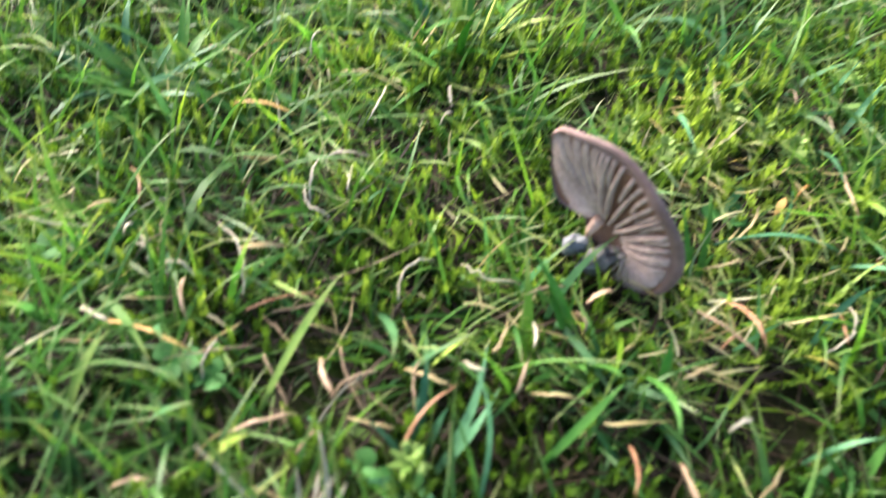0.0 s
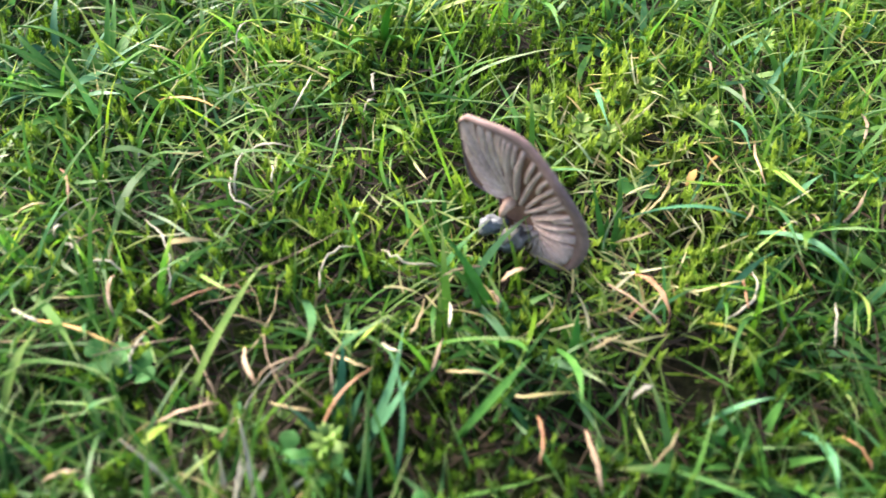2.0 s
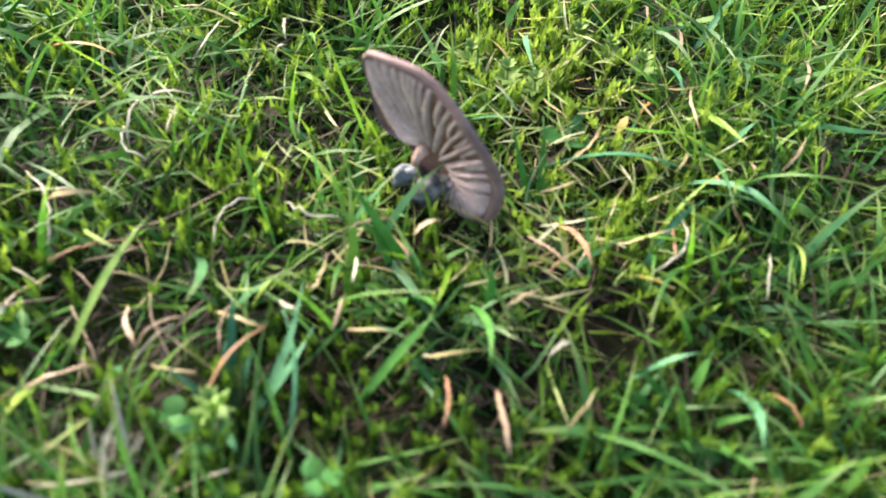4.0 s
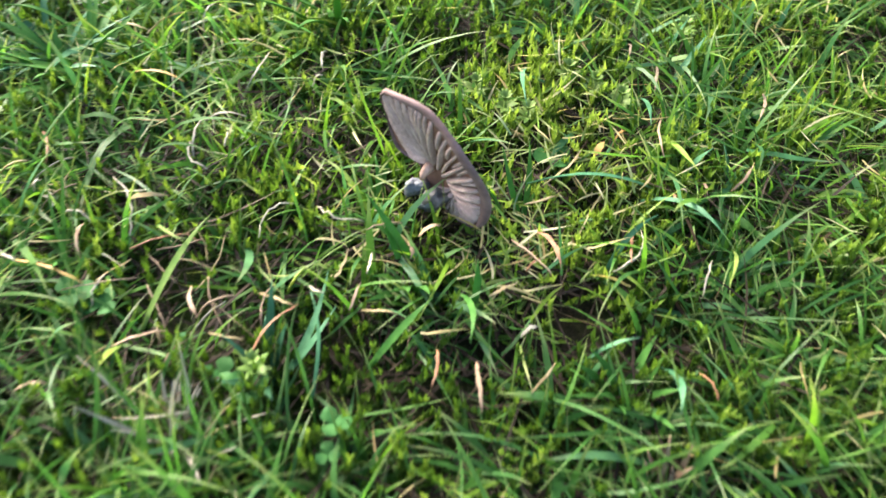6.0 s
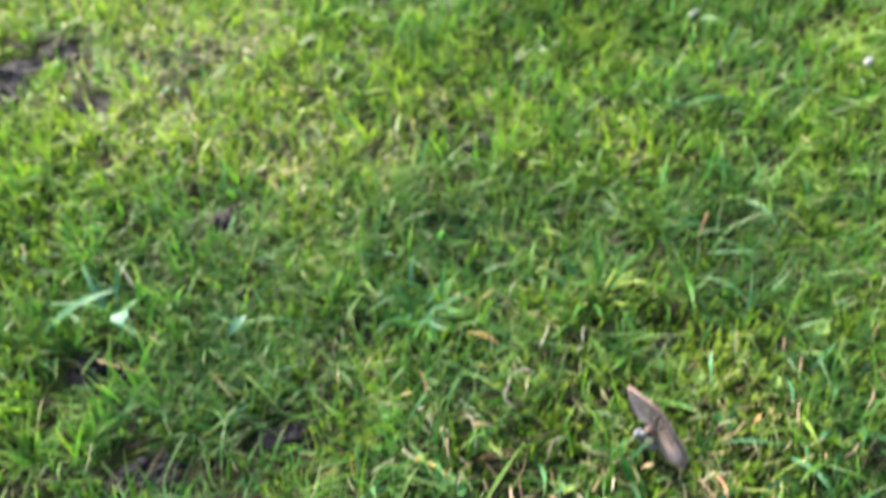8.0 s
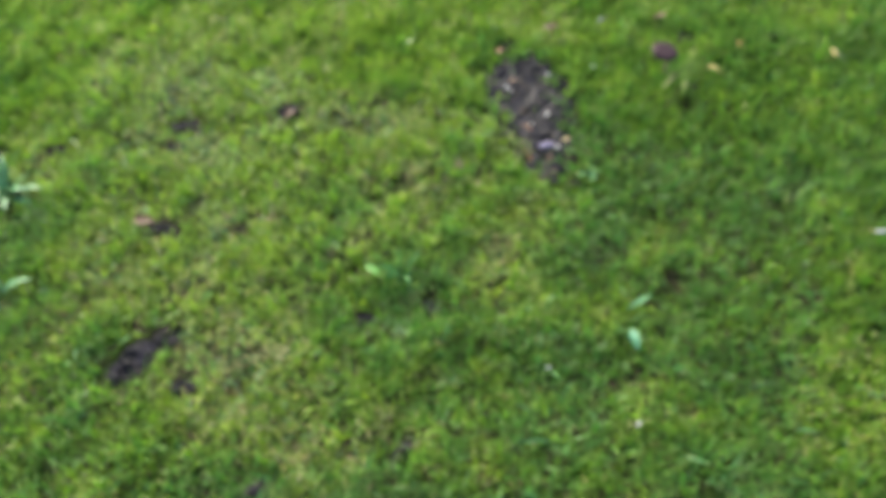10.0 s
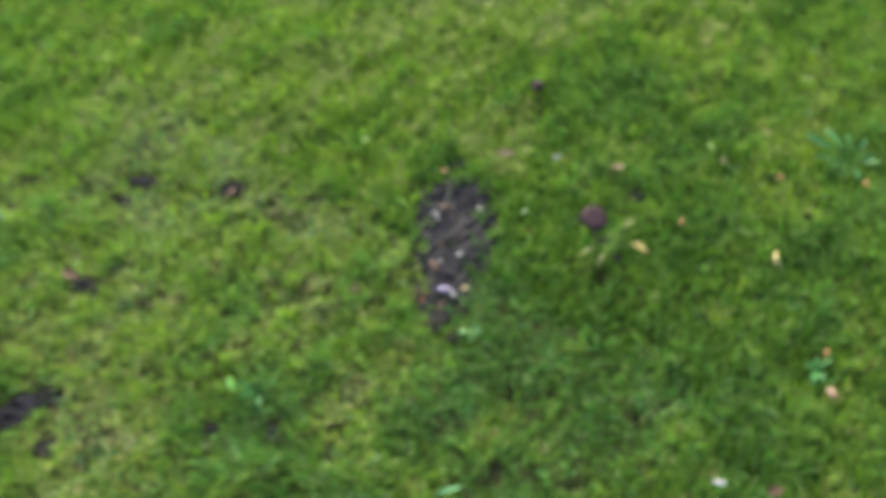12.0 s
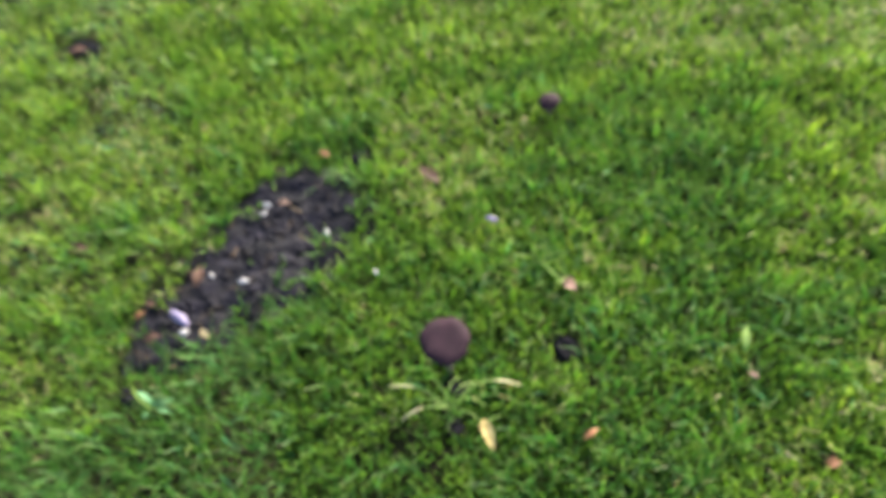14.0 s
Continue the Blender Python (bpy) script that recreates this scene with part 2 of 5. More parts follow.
STEM = flesh_material("stem_flesh", (0.07, 0.06, 0.055), (0.19, 0.175, 0.17), 140, 0.5)
STEM_BASE = flesh_material("stem_base_flesh", (0.040, 0.040, 0.043), (0.19, 0.20, 0.215), 260, 0.5)
STUMP = flesh_material("stump_flesh", (0.28, 0.155, 0.10), (0.46, 0.31, 0.24), 220, 0.7)
CAP_PURPLE = flesh_material("purple_cap_skin", (0.014, 0.0058, 0.0092), (0.026, 0.0108, 0.0160), 70, 0.8, 0.0)
STEM_DARK = flesh_material("dark_stem_flesh", (0.10, 0.075, 0.06), (0.24, 0.19, 0.15), 120, 0.6)
STEM_PALE = flesh_material("pale_stem_flesh", (0.55, 0.46, 0.42), (0.76, 0.71, 0.67), 60, 0.6)
GILL_DARK = flesh_material("dark_gill_edge", (0.05, 0.030, 0.036), (0.11, 0.070, 0.080), 80, 0.7)
STONE_WHITE = flesh_material("white_stone", (0.22, 0.205, 0.20), (0.48, 0.465, 0.46), 200, 0.35)
STONE_LILAC = flesh_material("lilac_stone", (0.10, 0.085, 0.14), (0.22, 0.19, 0.29), 160, 0.3)


# ---- helpers of the lawn ----
RNG = np.random.default_rng(7)


def field(x, y, size, seed):
    """Smooth noise of about -1 to 1 whose lumps are about that many metres across."""
    r = np.random.default_rng(seed)
    out = 0.0 * x
    for _ in range(9):
        a, k, ph = r.uniform(0, 2 * np.pi), r.uniform(0.6, 1.7) * np.pi / size, r.uniform(0, 2 * np.pi)
        out = out + np.cos((x * np.cos(a) + y * np.sin(a)) * k + ph)
    return out / 3.0


SOIL_LEVEL = -0.017


def ground_height(x, y):
    near = np.exp(-((x + 0.1) ** 2 + (y - 0.9) ** 2) / 9.0)
    return SOIL_LEVEL + near * (0.0022 * field(x, y, 0.10, 11) + 0.0016 * field(x, y, 0.035, 12)) + 0.004 * field(x, y, 0.6, 13) * near


# bare spots, and soil put in for shade: x, y, half length, half width, heading of the length in degrees
BARE_MAIN = [(-0.049, 1.040, 0.050, 0.062, 114), (-0.024, 1.000, 0.056, 0.061, 114), (-0.002, 0.955, 0.050, 0.051, 114), (0.022, 0.905, 0.050, 0.041, 114), (0.044, 0.856, 0.016, 0.013, 100)]
BARE_AND_SHADE_SMALL = [
    (-0.392, 0.402, 0.034, 0.020, 70), (-0.366, 0.446, 0.019, 0.014, 40), (-0.576, 0.332, 0.024, 0.014, 60), (-0.524, 0.800, 0.027, 0.014, 20), (-0.524, 0.754, 0.015, 0.010, 20),
    (-0.782, 0.644, 0.027, 0.017, 100), (-0.379, 0.866, 0.021, 0.015, 60), (-0.310, 0.392, 0.015, 0.010, 20), (-0.049, 0.584, 0.017, 0.010, 150), (-0.168, 0.293, 0.022, 0.009, 60),
    # (0.184, 1.104) and (0.216, 1.088) stand in for shade below the flat cap
    (-0.022, 0.384, 0.018, 0.009, 80), (-0.090, 1.112, 0.013, 0.009, 60), (0.184, 1.104, 0.010, 0.008, 0), (0.216, 1.088, 0.009, 0.007, 0), (0.187, 1.206, 0.014, 0.010, 0), (-0.697, 0.700, 0.014, 0.009, 40),
    (0.078, 0.841, 0.012, 0.008, 30), (-0.132, 0.545, 0.013, 0.009, 60), (-0.462, 0.603, 0.020, 0.012, 30),
]
BARE_NEAR = [(-0.103, 0.079, 0.017, 0.011, 20), (-0.069, 0.089, 0.016, 0.010, 10), (-0.144, 0.129, 0.020, 0.012, 20), (-0.080, 0.159, 0.014, 0.009, 10), (-0.030, 0.068, 0.013, 0.008, 10), (-0.198, 0.182, 0.016, 0.010, 20)]


def bareness(x, y, grow=1.0):
    """1 on bare soil and on spots put in for shade, 0 on turf, with a ragged edge."""
    out = 0.0 * x
    edge = 0.38 * field(x, y, 0.014, 21)
    for cx, cy, a, b, deg in BARE_MAIN + BARE_AND_SHADE_SMALL + BARE_NEAR:
        c, s = math.cos(radians(deg)), math.sin(radians(deg))
        k = grow * (1.25 if a < 0.04 else 1.0)
        u, v = ((x - cx) * c + (y - cy) * s) / (a * k), ((y - cy) * c - (x - cx) * s) / (b * k)
        out = np.maximum(out, np.clip((1.15 + edge * (0.45 if a < 0.04 else 1.0) - np.sqrt(u * u + v * v)) * 4, 0, 1))
    return out


def blob(x, y, spots):
    out = 0.0 * x
    for cx, cy, r, w in spots:
        out = out + w * np.exp(-((x - cx) ** 2 + (y - cy) ** 2) / (r * r))
    return out


DRY_NEAR = [(0.04, 0.135, 0.02, 0.7), (0.1, 0.24, 0.05, 0.35), (0.2, 0.22, 0.05, 0.3), (0.14, 0.17, 0.03, 0.3)]
DRY_WEST = [(-0.42, 0.68, 0.14, 0.12), (-0.3, 0.92, 0.12, 0.12), (-0.338, 0.63, 0.05, 0.42), (-0.447, 0.501, 0.05, 0.8), (-0.391, 0.567, 0.04, 0.36), (-0.45, 0.95, 0.2, 0.15), (-0.536, 0.743, 0.07, 0.18), (-0.306, 0.782, 0.06, 0.24), (-0.317, 0.896, 0.05, 0.24), (-0.753, 0.74, 0.09, 0.3), (-0.748, 0.9, 0.08, 0.24), (-0.405, 0.71, 0.05, 0.24), (-0.299, 0.983, 0.05, 0.24), (-0.28, 0.89, 0.1, 0.27), (-0.4, 0.74, 0.12, 0.12), (-0.49, 0.6, 0.07, 0.24), (-0.52, 0.7, 0.15, 0.15)]
DRY_EAST = [(-0.212, 0.441, 0.035, 0.8), (-0.163, 0.378, 0.03, 0.6), (-0.068, 0.427, 0.022, 0.7), (-0.004, 0.414, 0.02, 0.6), (0.083, 0.621, 0.03, 0.7), (0.152, 0.628, 0.03, 0.7), (-0.151, 0.683, 0.03, 0.5), (-0.231, 0.873, 0.04, 0.6), (-0.19, 0.73, 0.06, 0.5), (-0.2, 0.43, 0.1, 1.3), (-0.13, 0.36, 0.05, 0.4), (0.35, 0.8, 0.1, 0.3), (0.15, 0.62, 0.06, 0.2)]
DRY_FAR = [(0.28, 1.27, 0.05, 0.45), (0, 1.6, 0.14, 0.35), (-0.22, 1.4, 0.12, 0.25), (-0.225, 1.534, 0.06, 0.5), (0.259, 1.463, 0.05, 0.5), (0.015, 1.722, 0.06, 0.6), (-0.3, 1.5, 0.3, 0.35), (-0.408, 1.005, 0.06, 0.6), (-0.2, 1.531, 0.08, 0.5), (-0.011, 1.669, 0.09, 0.7), (-0.078, 1.531, 0.07, 0.4), (-0.489, 1.117, 0.08, 0.5), (0.011, 1.233, 0.05, 0.5), (0.377, 1.301, 0.08, 0.3), (-0.06, 1.195, 0.055, 1.6), (-0.03, 1.17, 0.03, 0.5), (-0.34, 1.29, 0.12, 0.4), (-0.7, 1.1, 0.3, 0.4), (0.28, 1.62, 0.22, 0.5), (-0.35, 1.6, 0.3, 0.5), (0.47, 1, 0.08, 0.2)]
DRY_SPOTS = DRY_NEAR + DRY_WEST + DRY_EAST + DRY_FAR
# small strong spots here darken moss in pits and gaps, as painted shade
LUSH_AND_SHADE_NEAR = [(0.055, 0.122, 0.025, 0.6), (-0.06, 0.06, 0.06, 0.5), (0.096, 0.256, 0.016, 0.9), (-0.13, 0.05, 0.06, 0.6), (-0.045, 0.145, 0.06, 0.55), (-0.1, 0.1, 0.06, 0.4), (0.12, 0.34, 0.07, 0.25), (-0.12, 0.3, 0.08, 0.3), (0.1, 0.115, 0.05, 0.6), (0.068, 0.132, 0.022, 0.9), (0, 0.33, 0.1, 0.35), (0.15, 0.33, 0.1, 0.35), (0.155, 0.145, 0.035, 0.8), (0.105, 0.135, 0.02, 0.5), (-0.15, 0.15, 0.12, 0.5), (-0.02, 0.27, 0.04, 0.5), (0.21, 0.29, 0.07, 0.5), (0.11, 0.28, 0.05, 0.3)]
LUSH_MIDDLE = [(-0.141, 0.522, 0.04, 0.6), (-0.103, 0.484, 0.03, 0.5), (0.063, 0.562, 0.04, 0.6), (0.151, 0.57, 0.04, 0.6), (-0.243, 0.602, 0.04, 0.5), (-0.262, 0.255, 0.05, 0.5), (0.3, 0.95, 0.22, 0.25), (-0.2, 0.27, 0.1, 0.35), (0.069, 0.967, 0.06, 0.4), (0.27, 0.732, 0.1, 0.15), (0.118, 0.98, 0.12, 0.3), (0.41, 0.9, 0.2, 0.45), (0.34, 0.72, 0.15, 0.45), (-0.93, 0.72, 0.12, 0.8), (-0.05, 0.62, 0.08, 0.4), (0.05, 0.88, 0.1, 0.2), (0.2, 0.46, 0.15, 0.5)]
LUSH_FAR = [(0.25, 1.15, 0.12, 0.2), (0.066, 1.42, 0.16, 0.6), (0.25, 1.35, 0.2, 0.5)]
LUSH_SPOTS = LUSH_AND_SHADE_NEAR + LUSH_MIDDLE + LUSH_FAR


THIN_FRONT = [(-0.13, 0.085, 0.02, 0.5), (-0.095, 0.125, 0.025, 0.45), (-0.07, 0.2, 0.015, 0.6), (-0.06, 0.065, 0.022, 0.5), (-0.045, 0.12, 0.02, 0.4), (-0.01, 0.078, 0.02, 0.65), (0, 0.19, 0.013, 0.6), (0.01, 0.147, 0.01, 0.8), (0.03, 0.162, 0.013, 0.7), (0.04, 0.137, 0.02, 0.85), (0.052, 0.122, 0.012, 0.7), (0.06, 0.138, 0.012, 0.5), (0.067, 0.136, 0.012, 0.6), (0.068, 0.13, 0.016, 0.8)]
THIN_MUSHROOM = [(0.072, 0.126, 0.012, 0.6), (0.074, 0.147, 0.012, 0.6), (0.075, 0.205, 0.016, 0.5), (0.088, 0.307, 0.018, 0.6), (0.092, 0.13, 0.012, 0.5), (0.096, 0.184, 0.01, 1), (0.096, 0.256, 0.013, 0.95), (0.101, 0.19, 0.008, 0.9), (0.106, 0.25, 0.02, 0.65), (0.111, 0.133, 0.012, 0.7), (0.114, 0.263, 0.012, 0.7), (0.125, 0.115, 0.014, 0.6), (0.145, 0.153, 0.014, 0.8), (0.149, 0.14, 0.015, 0.7), (0.165, 0.14, 0.022, 0.7)]
THIN_FAR = [(-0.023, 0.398, 0.014, 0.9), (-0.45, 0.613, 0.025, 0.8), (0.244, 0.707, 0.02, 0.7), (0.008, 0.451, 0.014, 0.7), (0.22, 1.03, 0.12, 0.34), (0.14, 0.93, 0.09, 0.25), (0.34, 0.72, 0.12, 0.4), (0.28, 1.16, 0.10, 0.30), (0.187, 1.206, 0.012, 0.8), (0.216, 1.088, 0.012, 0.7)]
THIN_SPOTS = THIN_FRONT + THIN_MUSHROOM + THIN_FAR


# patches of fresh yellow-green turf, without straw
SUNNY_SPOTS = [(-0.42, 0.92, 0.22, 0.20), (-0.62, 0.78, 0.18, 0.20), (-0.02, 1.66, 0.16, 0.22), (-0.26, 1.05, 0.10, 0.12), (0.05, 1.48, 0.10, 0.14), (-0.33, 0.62, 0.14, 0.12), (0.32, 1.36, 0.06, 0.12)]


def thinness(x, y):
    """Where the turf opens onto moss and thatch, 0 to 1."""
    return np.clip(blob(x, y, THIN_SPOTS) + 0.42 * np.clip(field(x, y, 0.028, 61) - 0.15, 0, 1.2), 0, 0.95)


def lushness(x, y):
    """Above 0: deep green turf, and shade painted into pits nearby; below 0: thin, yellowish turf."""
    return blob(x, y, LUSH_SPOTS) - blob(x, y, DRY_SPOTS) + 0.42 * field(x, y, 0.16, 31) + 0.30 * field(x, y, 0.08, 33) + 0.38 * field(x, y, 0.040, 32)


def mesh_of(name, verts, tris, tone=None, mat=None):
    """A mesh of triangles out of arrays, with a colour attribute named tone."""
    me = bpy.data.meshes.new(name)
    me.vertices.add(len(verts))
    me.vertices.foreach_set("co", np.ascontiguousarray(verts, dtype=np.float32).ravel())
    me.loops.add(len(tris) * 3)
    me.loops.foreach_set("vertex_index", np.ascontiguousarray(tris, dtype=np.int32).ravel())
    me.polygons.add(len(tris))
    me.polygons.foreach_set("loop_start", np.arange(0, len(tris) * 3, 3, dtype=np.int32))
    me.update(calc_edges=True)
    if tone is not None:
        at = me.attributes.new("tone", "FLOAT_COLOR", "POINT")
        at.data.foreach_set("color", np.ascontiguousarray(tone, dtype=np.float32).ravel())
    if mat:
        me.materials.append(mat)
    return me


def blade_arrays(x, y, z, heading, length, width, lean, curl, twist, rnd, dry, segs):
    """Curved tapering strips, one for each entry: vertices, triangles and tones."""
    n = len(x)
    s = np.linspace(0, 1, segs + 1)
    mid = (s[:-1] + s[1:]) / 2
    ang = lean[:, None] + curl[:, None] * mid[None, :]
    step = (length / segs)[:, None]
    run = np.concatenate([np.zeros((n, 1)), np.cumsum(np.sin(ang) * step, 1)], 1)
    rise = np.concatenate([np.zeros((n, 1)), np.cumsum(np.cos(ang) * step, 1)], 1)
    side_drift = (RNG.normal(0, 0.20, n) * length)[:, None] * (s ** 2)[None, :]
    hx, hy = np.cos(heading)[:, None], np.sin(heading)[:, None]
    cx, cy = x[:, None] + hx * run - hy * side_drift, y[:, None] + hy * run + hx * side_drift
    cz = np.maximum(z[:, None] + rise, z[:, None] + 0.0012 + 0.002 * rnd[:, None] * s[None, :])
    angn = np.concatenate([ang[:, :1], ang], 1)
    tw = twist[:, None] * s[None, :]
    w = (width / 2)[:, None] * np.minimum(1.0, (1.02 - s) * 2.1)[None, :] * (0.75 + 0.25 * np.sin(np.pi * np.minimum(s * 1.4, 1)))[None, :]
    sx = np.cos(tw) * -hy + np.sin(tw) * -hx * np.cos(angn)
    sy = np.cos(tw) * hx + np.sin(tw) * -hy * np.cos(angn)
    sz = np.sin(tw) * np.sin(angn)
    per = segs * 2 + 1
    v = np.empty((n, per, 3))
    for k in range(segs):
        v[:, 2 * k] = np.stack([cx[:, k] - sx[:, k] * w[:, k], cy[:, k] - sy[:, k] * w[:, k], cz[:, k] - sz[:, k] * w[:, k]], 1)
        v[:, 2 * k + 1] = np.stack([cx[:, k] + sx[:, k] * w[:, k], cy[:, k] + sy[:, k] * w[:, k], cz[:, k] + sz[:, k] * w[:, k]], 1)
    v[:, per - 1] = np.stack([cx[:, segs], cy[:, segs], cz[:, segs]], 1)
    one = []
    for k in range(segs - 1):
        a = 2 * k
        one += [(a, a + 1, a + 3), (a, a + 3, a + 2)]
    one.append((per - 3, per - 2, per - 1))
    tris = (np.arange(n) * per)[:, None, None] + np.array(one)[None]
    along = np.concatenate([np.repeat(s[:-1], 2), [1.0]])
    tone = np.ones((n, per, 4))
    tone[:, :, 0] = rnd[:, None]
    tone[:, :, 1] = np.clip(dry[:, None] * (0.25 + 0.75 * along[None, :] ** 1.2) + (dry[:, None] > 0.75) * 0.6, 0, 1)
    tone[:, :, 2] = along[None, :]
    return v.reshape(-1, 3), tris.reshape(-1, 3), tone.reshape(-1, 4)


def join(chunks):
    vs, ts, cs, base = [], [], [], 0
    for v, t, c in chunks:
        vs.append(v)
        ts.append(t + base)
        cs.append(c)
        base += len(v)
    return np.concatenate(vs), np.concatenate(ts), np.concatenate(cs)


def scatter(x0, x1, y0, y1, per_m2):
    n = int((x1 - x0) * (y1 - y0) * per_m2)
    return RNG.uniform(x0, x1, n), RNG.uniform(y0, y1, n)


def turf(x, y, segs, long_mm, wide_mm, straw_share=0.10, tuft=6, spread=0.004, matted=False, shift=0.0, near=False):
    """Tufts of blades at those places, none on bare soil; matted: single blades that lie across the others."""
    n = len(x)
    x, y = np.repeat(x, tuft) + RNG.normal(0, spread, n * tuft), np.repeat(y, tuft) + RNG.normal(0, spread, n * tuft)
    keep = RNG.random(n * tuft) > np.maximum(bareness(x, y, 1.14) * 1.05, thinness(x, y))
    tuft_rnd = np.repeat(RNG.random(n), tuft)[keep]
    tuft_wide = np.repeat(RNG.random(n), tuft)[keep]
    x, y = x[keep], y[keep]
    n = len(x)
    lush = lushness(x, y)
    heading = RNG.uniform(0, 2 * np.pi, n)
    length = long_mm * 0.001 * np.exp(np.clip(RNG.normal(0, 0.30, n), -0.8, 0.42)) * (1 + 0.18 * np.clip(lush, -1, 1) + 0.22 * np.clip(field(x, y, 0.035, 81), -1, 1))
    broad = (tuft_wide > 0.86).astype(float)
    width = wide_mm * 0.001 * (RNG.uniform(0.7, 1.3, n) + broad * RNG.uniform(0.4, 1.5, n))
    lean = np.abs(RNG.normal(0.62, 0.38, n)) if near else np.abs(RNG.normal(0.36, 0.30, n))
    curl = np.abs(RNG.normal(0.65, 0.40, n)) if near else np.abs(RNG.normal(0.55, 0.35, n))
    dry_p = np.clip(straw_share * (1.0 - 5.0 * np.minimum(lush, 0) - 1.2 * np.maximum(lush, 0)), 0.005, 0.6)
    dry = np.where(RNG.random(n) < dry_p, RNG.uniform(0.5, 1.0, n), RNG.uniform(0, 0.18, n) ** 1.5)
    rnd = np.clip(0.47 + shift - 0.40 * lush + blob(x, y, SUNNY_SPOTS) + 0.22 * (tuft_rnd - 0.5) + RNG.normal(0, 0.17 if near else 0.12, n), 0 if near else 0.14, 0.96)
    rnd = np.where((broad > 0) & (RNG.random(n) < (0.28 if near else 0.2)), 1.0, rnd)
    flat = dry > 0.5
    rnd = np.where(flat, RNG.uniform(0.15, 1.0 if near else 0.88, n), rnd)
    width = np.where(flat, np.minimum(width, 1.3 * wide_mm * 0.001) * 0.6, width)
    length = np.where(flat, np.minimum(length * 0.78, 0.0007 * long_mm), length)
    lean = np.where(flat, np.abs(RNG.normal(1.25, 0.25, n)), lean)
    if matted:
        lean, curl = RNG.normal(0.85, 0.28, n), np.abs(RNG.normal(1.05, 0.50, n))
        rnd = np.clip(rnd + 0.05, 0, 1)
    z = ground_height(x, y) + np.where(flat, RNG.uniform(0.002, 0.013, n), RNG.uniform(0.002, 0.010, n) if matted else 0.0)
    return blade_arrays(x, y, z, heading, length, width, lean, curl, RNG.normal(0, 0.9, n), rnd, dry, segs)


BRIGHT_MOSS = [(0.150, 0.240, 0.045, 0.14), (0.195, 0.215, 0.035, 0.16), (0.040, 0.240, 0.040, 0.12), (0.000, 0.170, 0.030, 0.10)]


def moss_arrays(x, y, tall_mm, leaves=10, leaf_mm=2.6, paler=0.0):
    """Upright mossy shoots with small pointed leaves set round them."""
    keep = RNG.random(len(x)) > bareness(x, y)
    x, y = x[keep], y[keep]
    n = len(x)
    z = ground_height(x, y)
    tall = tall_mm * 0.001 * RNG.uniform(0.45, 1.45, n)
    tx, ty = RNG.normal(0, 0.42, n), RNG.normal(0, 0.42, n)
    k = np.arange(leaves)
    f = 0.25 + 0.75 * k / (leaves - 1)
    a = k[None, :] * 2.4 + RNG.uniform(0, 6.28, n)[:, None]
    bx, by = x[:, None] + tx[:, None] * tall[:, None] * f, y[:, None] + ty[:, None] * tall[:, None] * f
    bz = z[:, None] + tall[:, None] * f
    ln = leaf_mm * 0.001 * RNG.uniform(0.7, 1.3, (n, leaves)) * (1.1 - 0.5 * f)
    up = 0.45 + 0.75 * f
    ox, oy, oz = np.cos(a) * ln * 0.62, np.sin(a) * ln * 0.62, ln * up * 1.45
    wx, wy = -np.sin(a) * ln * 0.36, np.cos(a) * ln * 0.36
    v = np.empty((n, leaves, 3, 3))
    v[:, :, 0] = np.stack([bx - wx, by - wy, bz], -1)
    v[:, :, 1] = np.stack([bx + wx, by + wy, bz], -1)
    v[:, :, 2] = np.stack([bx + ox, by + oy, bz + oz], -1)
    tone = np.ones((n, leaves, 3, 4))
    # f darkens every shoot towards its foot: shade painted into the tone
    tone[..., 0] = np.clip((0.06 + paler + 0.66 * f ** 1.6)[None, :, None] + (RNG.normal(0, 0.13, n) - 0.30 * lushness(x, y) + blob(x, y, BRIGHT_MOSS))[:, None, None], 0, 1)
    tone[..., 1] = min(0.85, paler * 3.2)
    tris = np.arange(n * leaves * 3).reshape(-1, 3)
    return v.reshape(-1, 3), tris, tone.reshape(-1, 4)


# ---- ground ----
def build_ground():
    count, bend = 300, 7.0
    t = np.linspace(-1, 1, count)
    ax = np.sinh(bend * t) * 60 / math.sinh(bend)
    gx, gy = np.meshgrid(ax - 0.05, ax + 0.65, indexing="ij")
    v = np.stack([gx, gy, ground_height(gx, gy)], -1).reshape(-1, 3)
    i = (np.arange(count - 1)[:, None] * count + np.arange(count - 1)[None, :]).ravel()
    tris = np.concatenate([np.stack([i, i + count, i + count + 1], 1), np.stack([i, i + count + 1, i + 1], 1)])
    tone = np.ones((len(v), 4))
    tone[:, :3] = np.clip((np.hypot(v[:, 0] + 0.3, v[:, 1] - 1.0) - 1.5) / 2.2, 0, 1)[:, None]
    return tagged(new("ground", mesh_of("ground", v, tris, tone, GROUND)), "dark thatch and moss under the turf", "ground", kind="structure")


build_ground()


# ---- turf ----
def outside(x, y, box):
    return ~((x > box[0]) & (x < box[1]) & (y > box[2]) & (y < box[3]))


NEAR, MID, VIEW, WIDE = (-0.16, 0.32, 0.03, 0.36), (-0.75, 0.42, -0.02, 0.95), (-1.3, 0.75, 0.2, 2.0), (-2.0, 1.4, -0.5, 2.7)


def far_off(x, y):
    """Distance from the middle of the walk, with a ragged edge."""
    return np.hypot(x + 0.3, y - 1.0) + 0.15 * field(x, y, 0.5, 71)


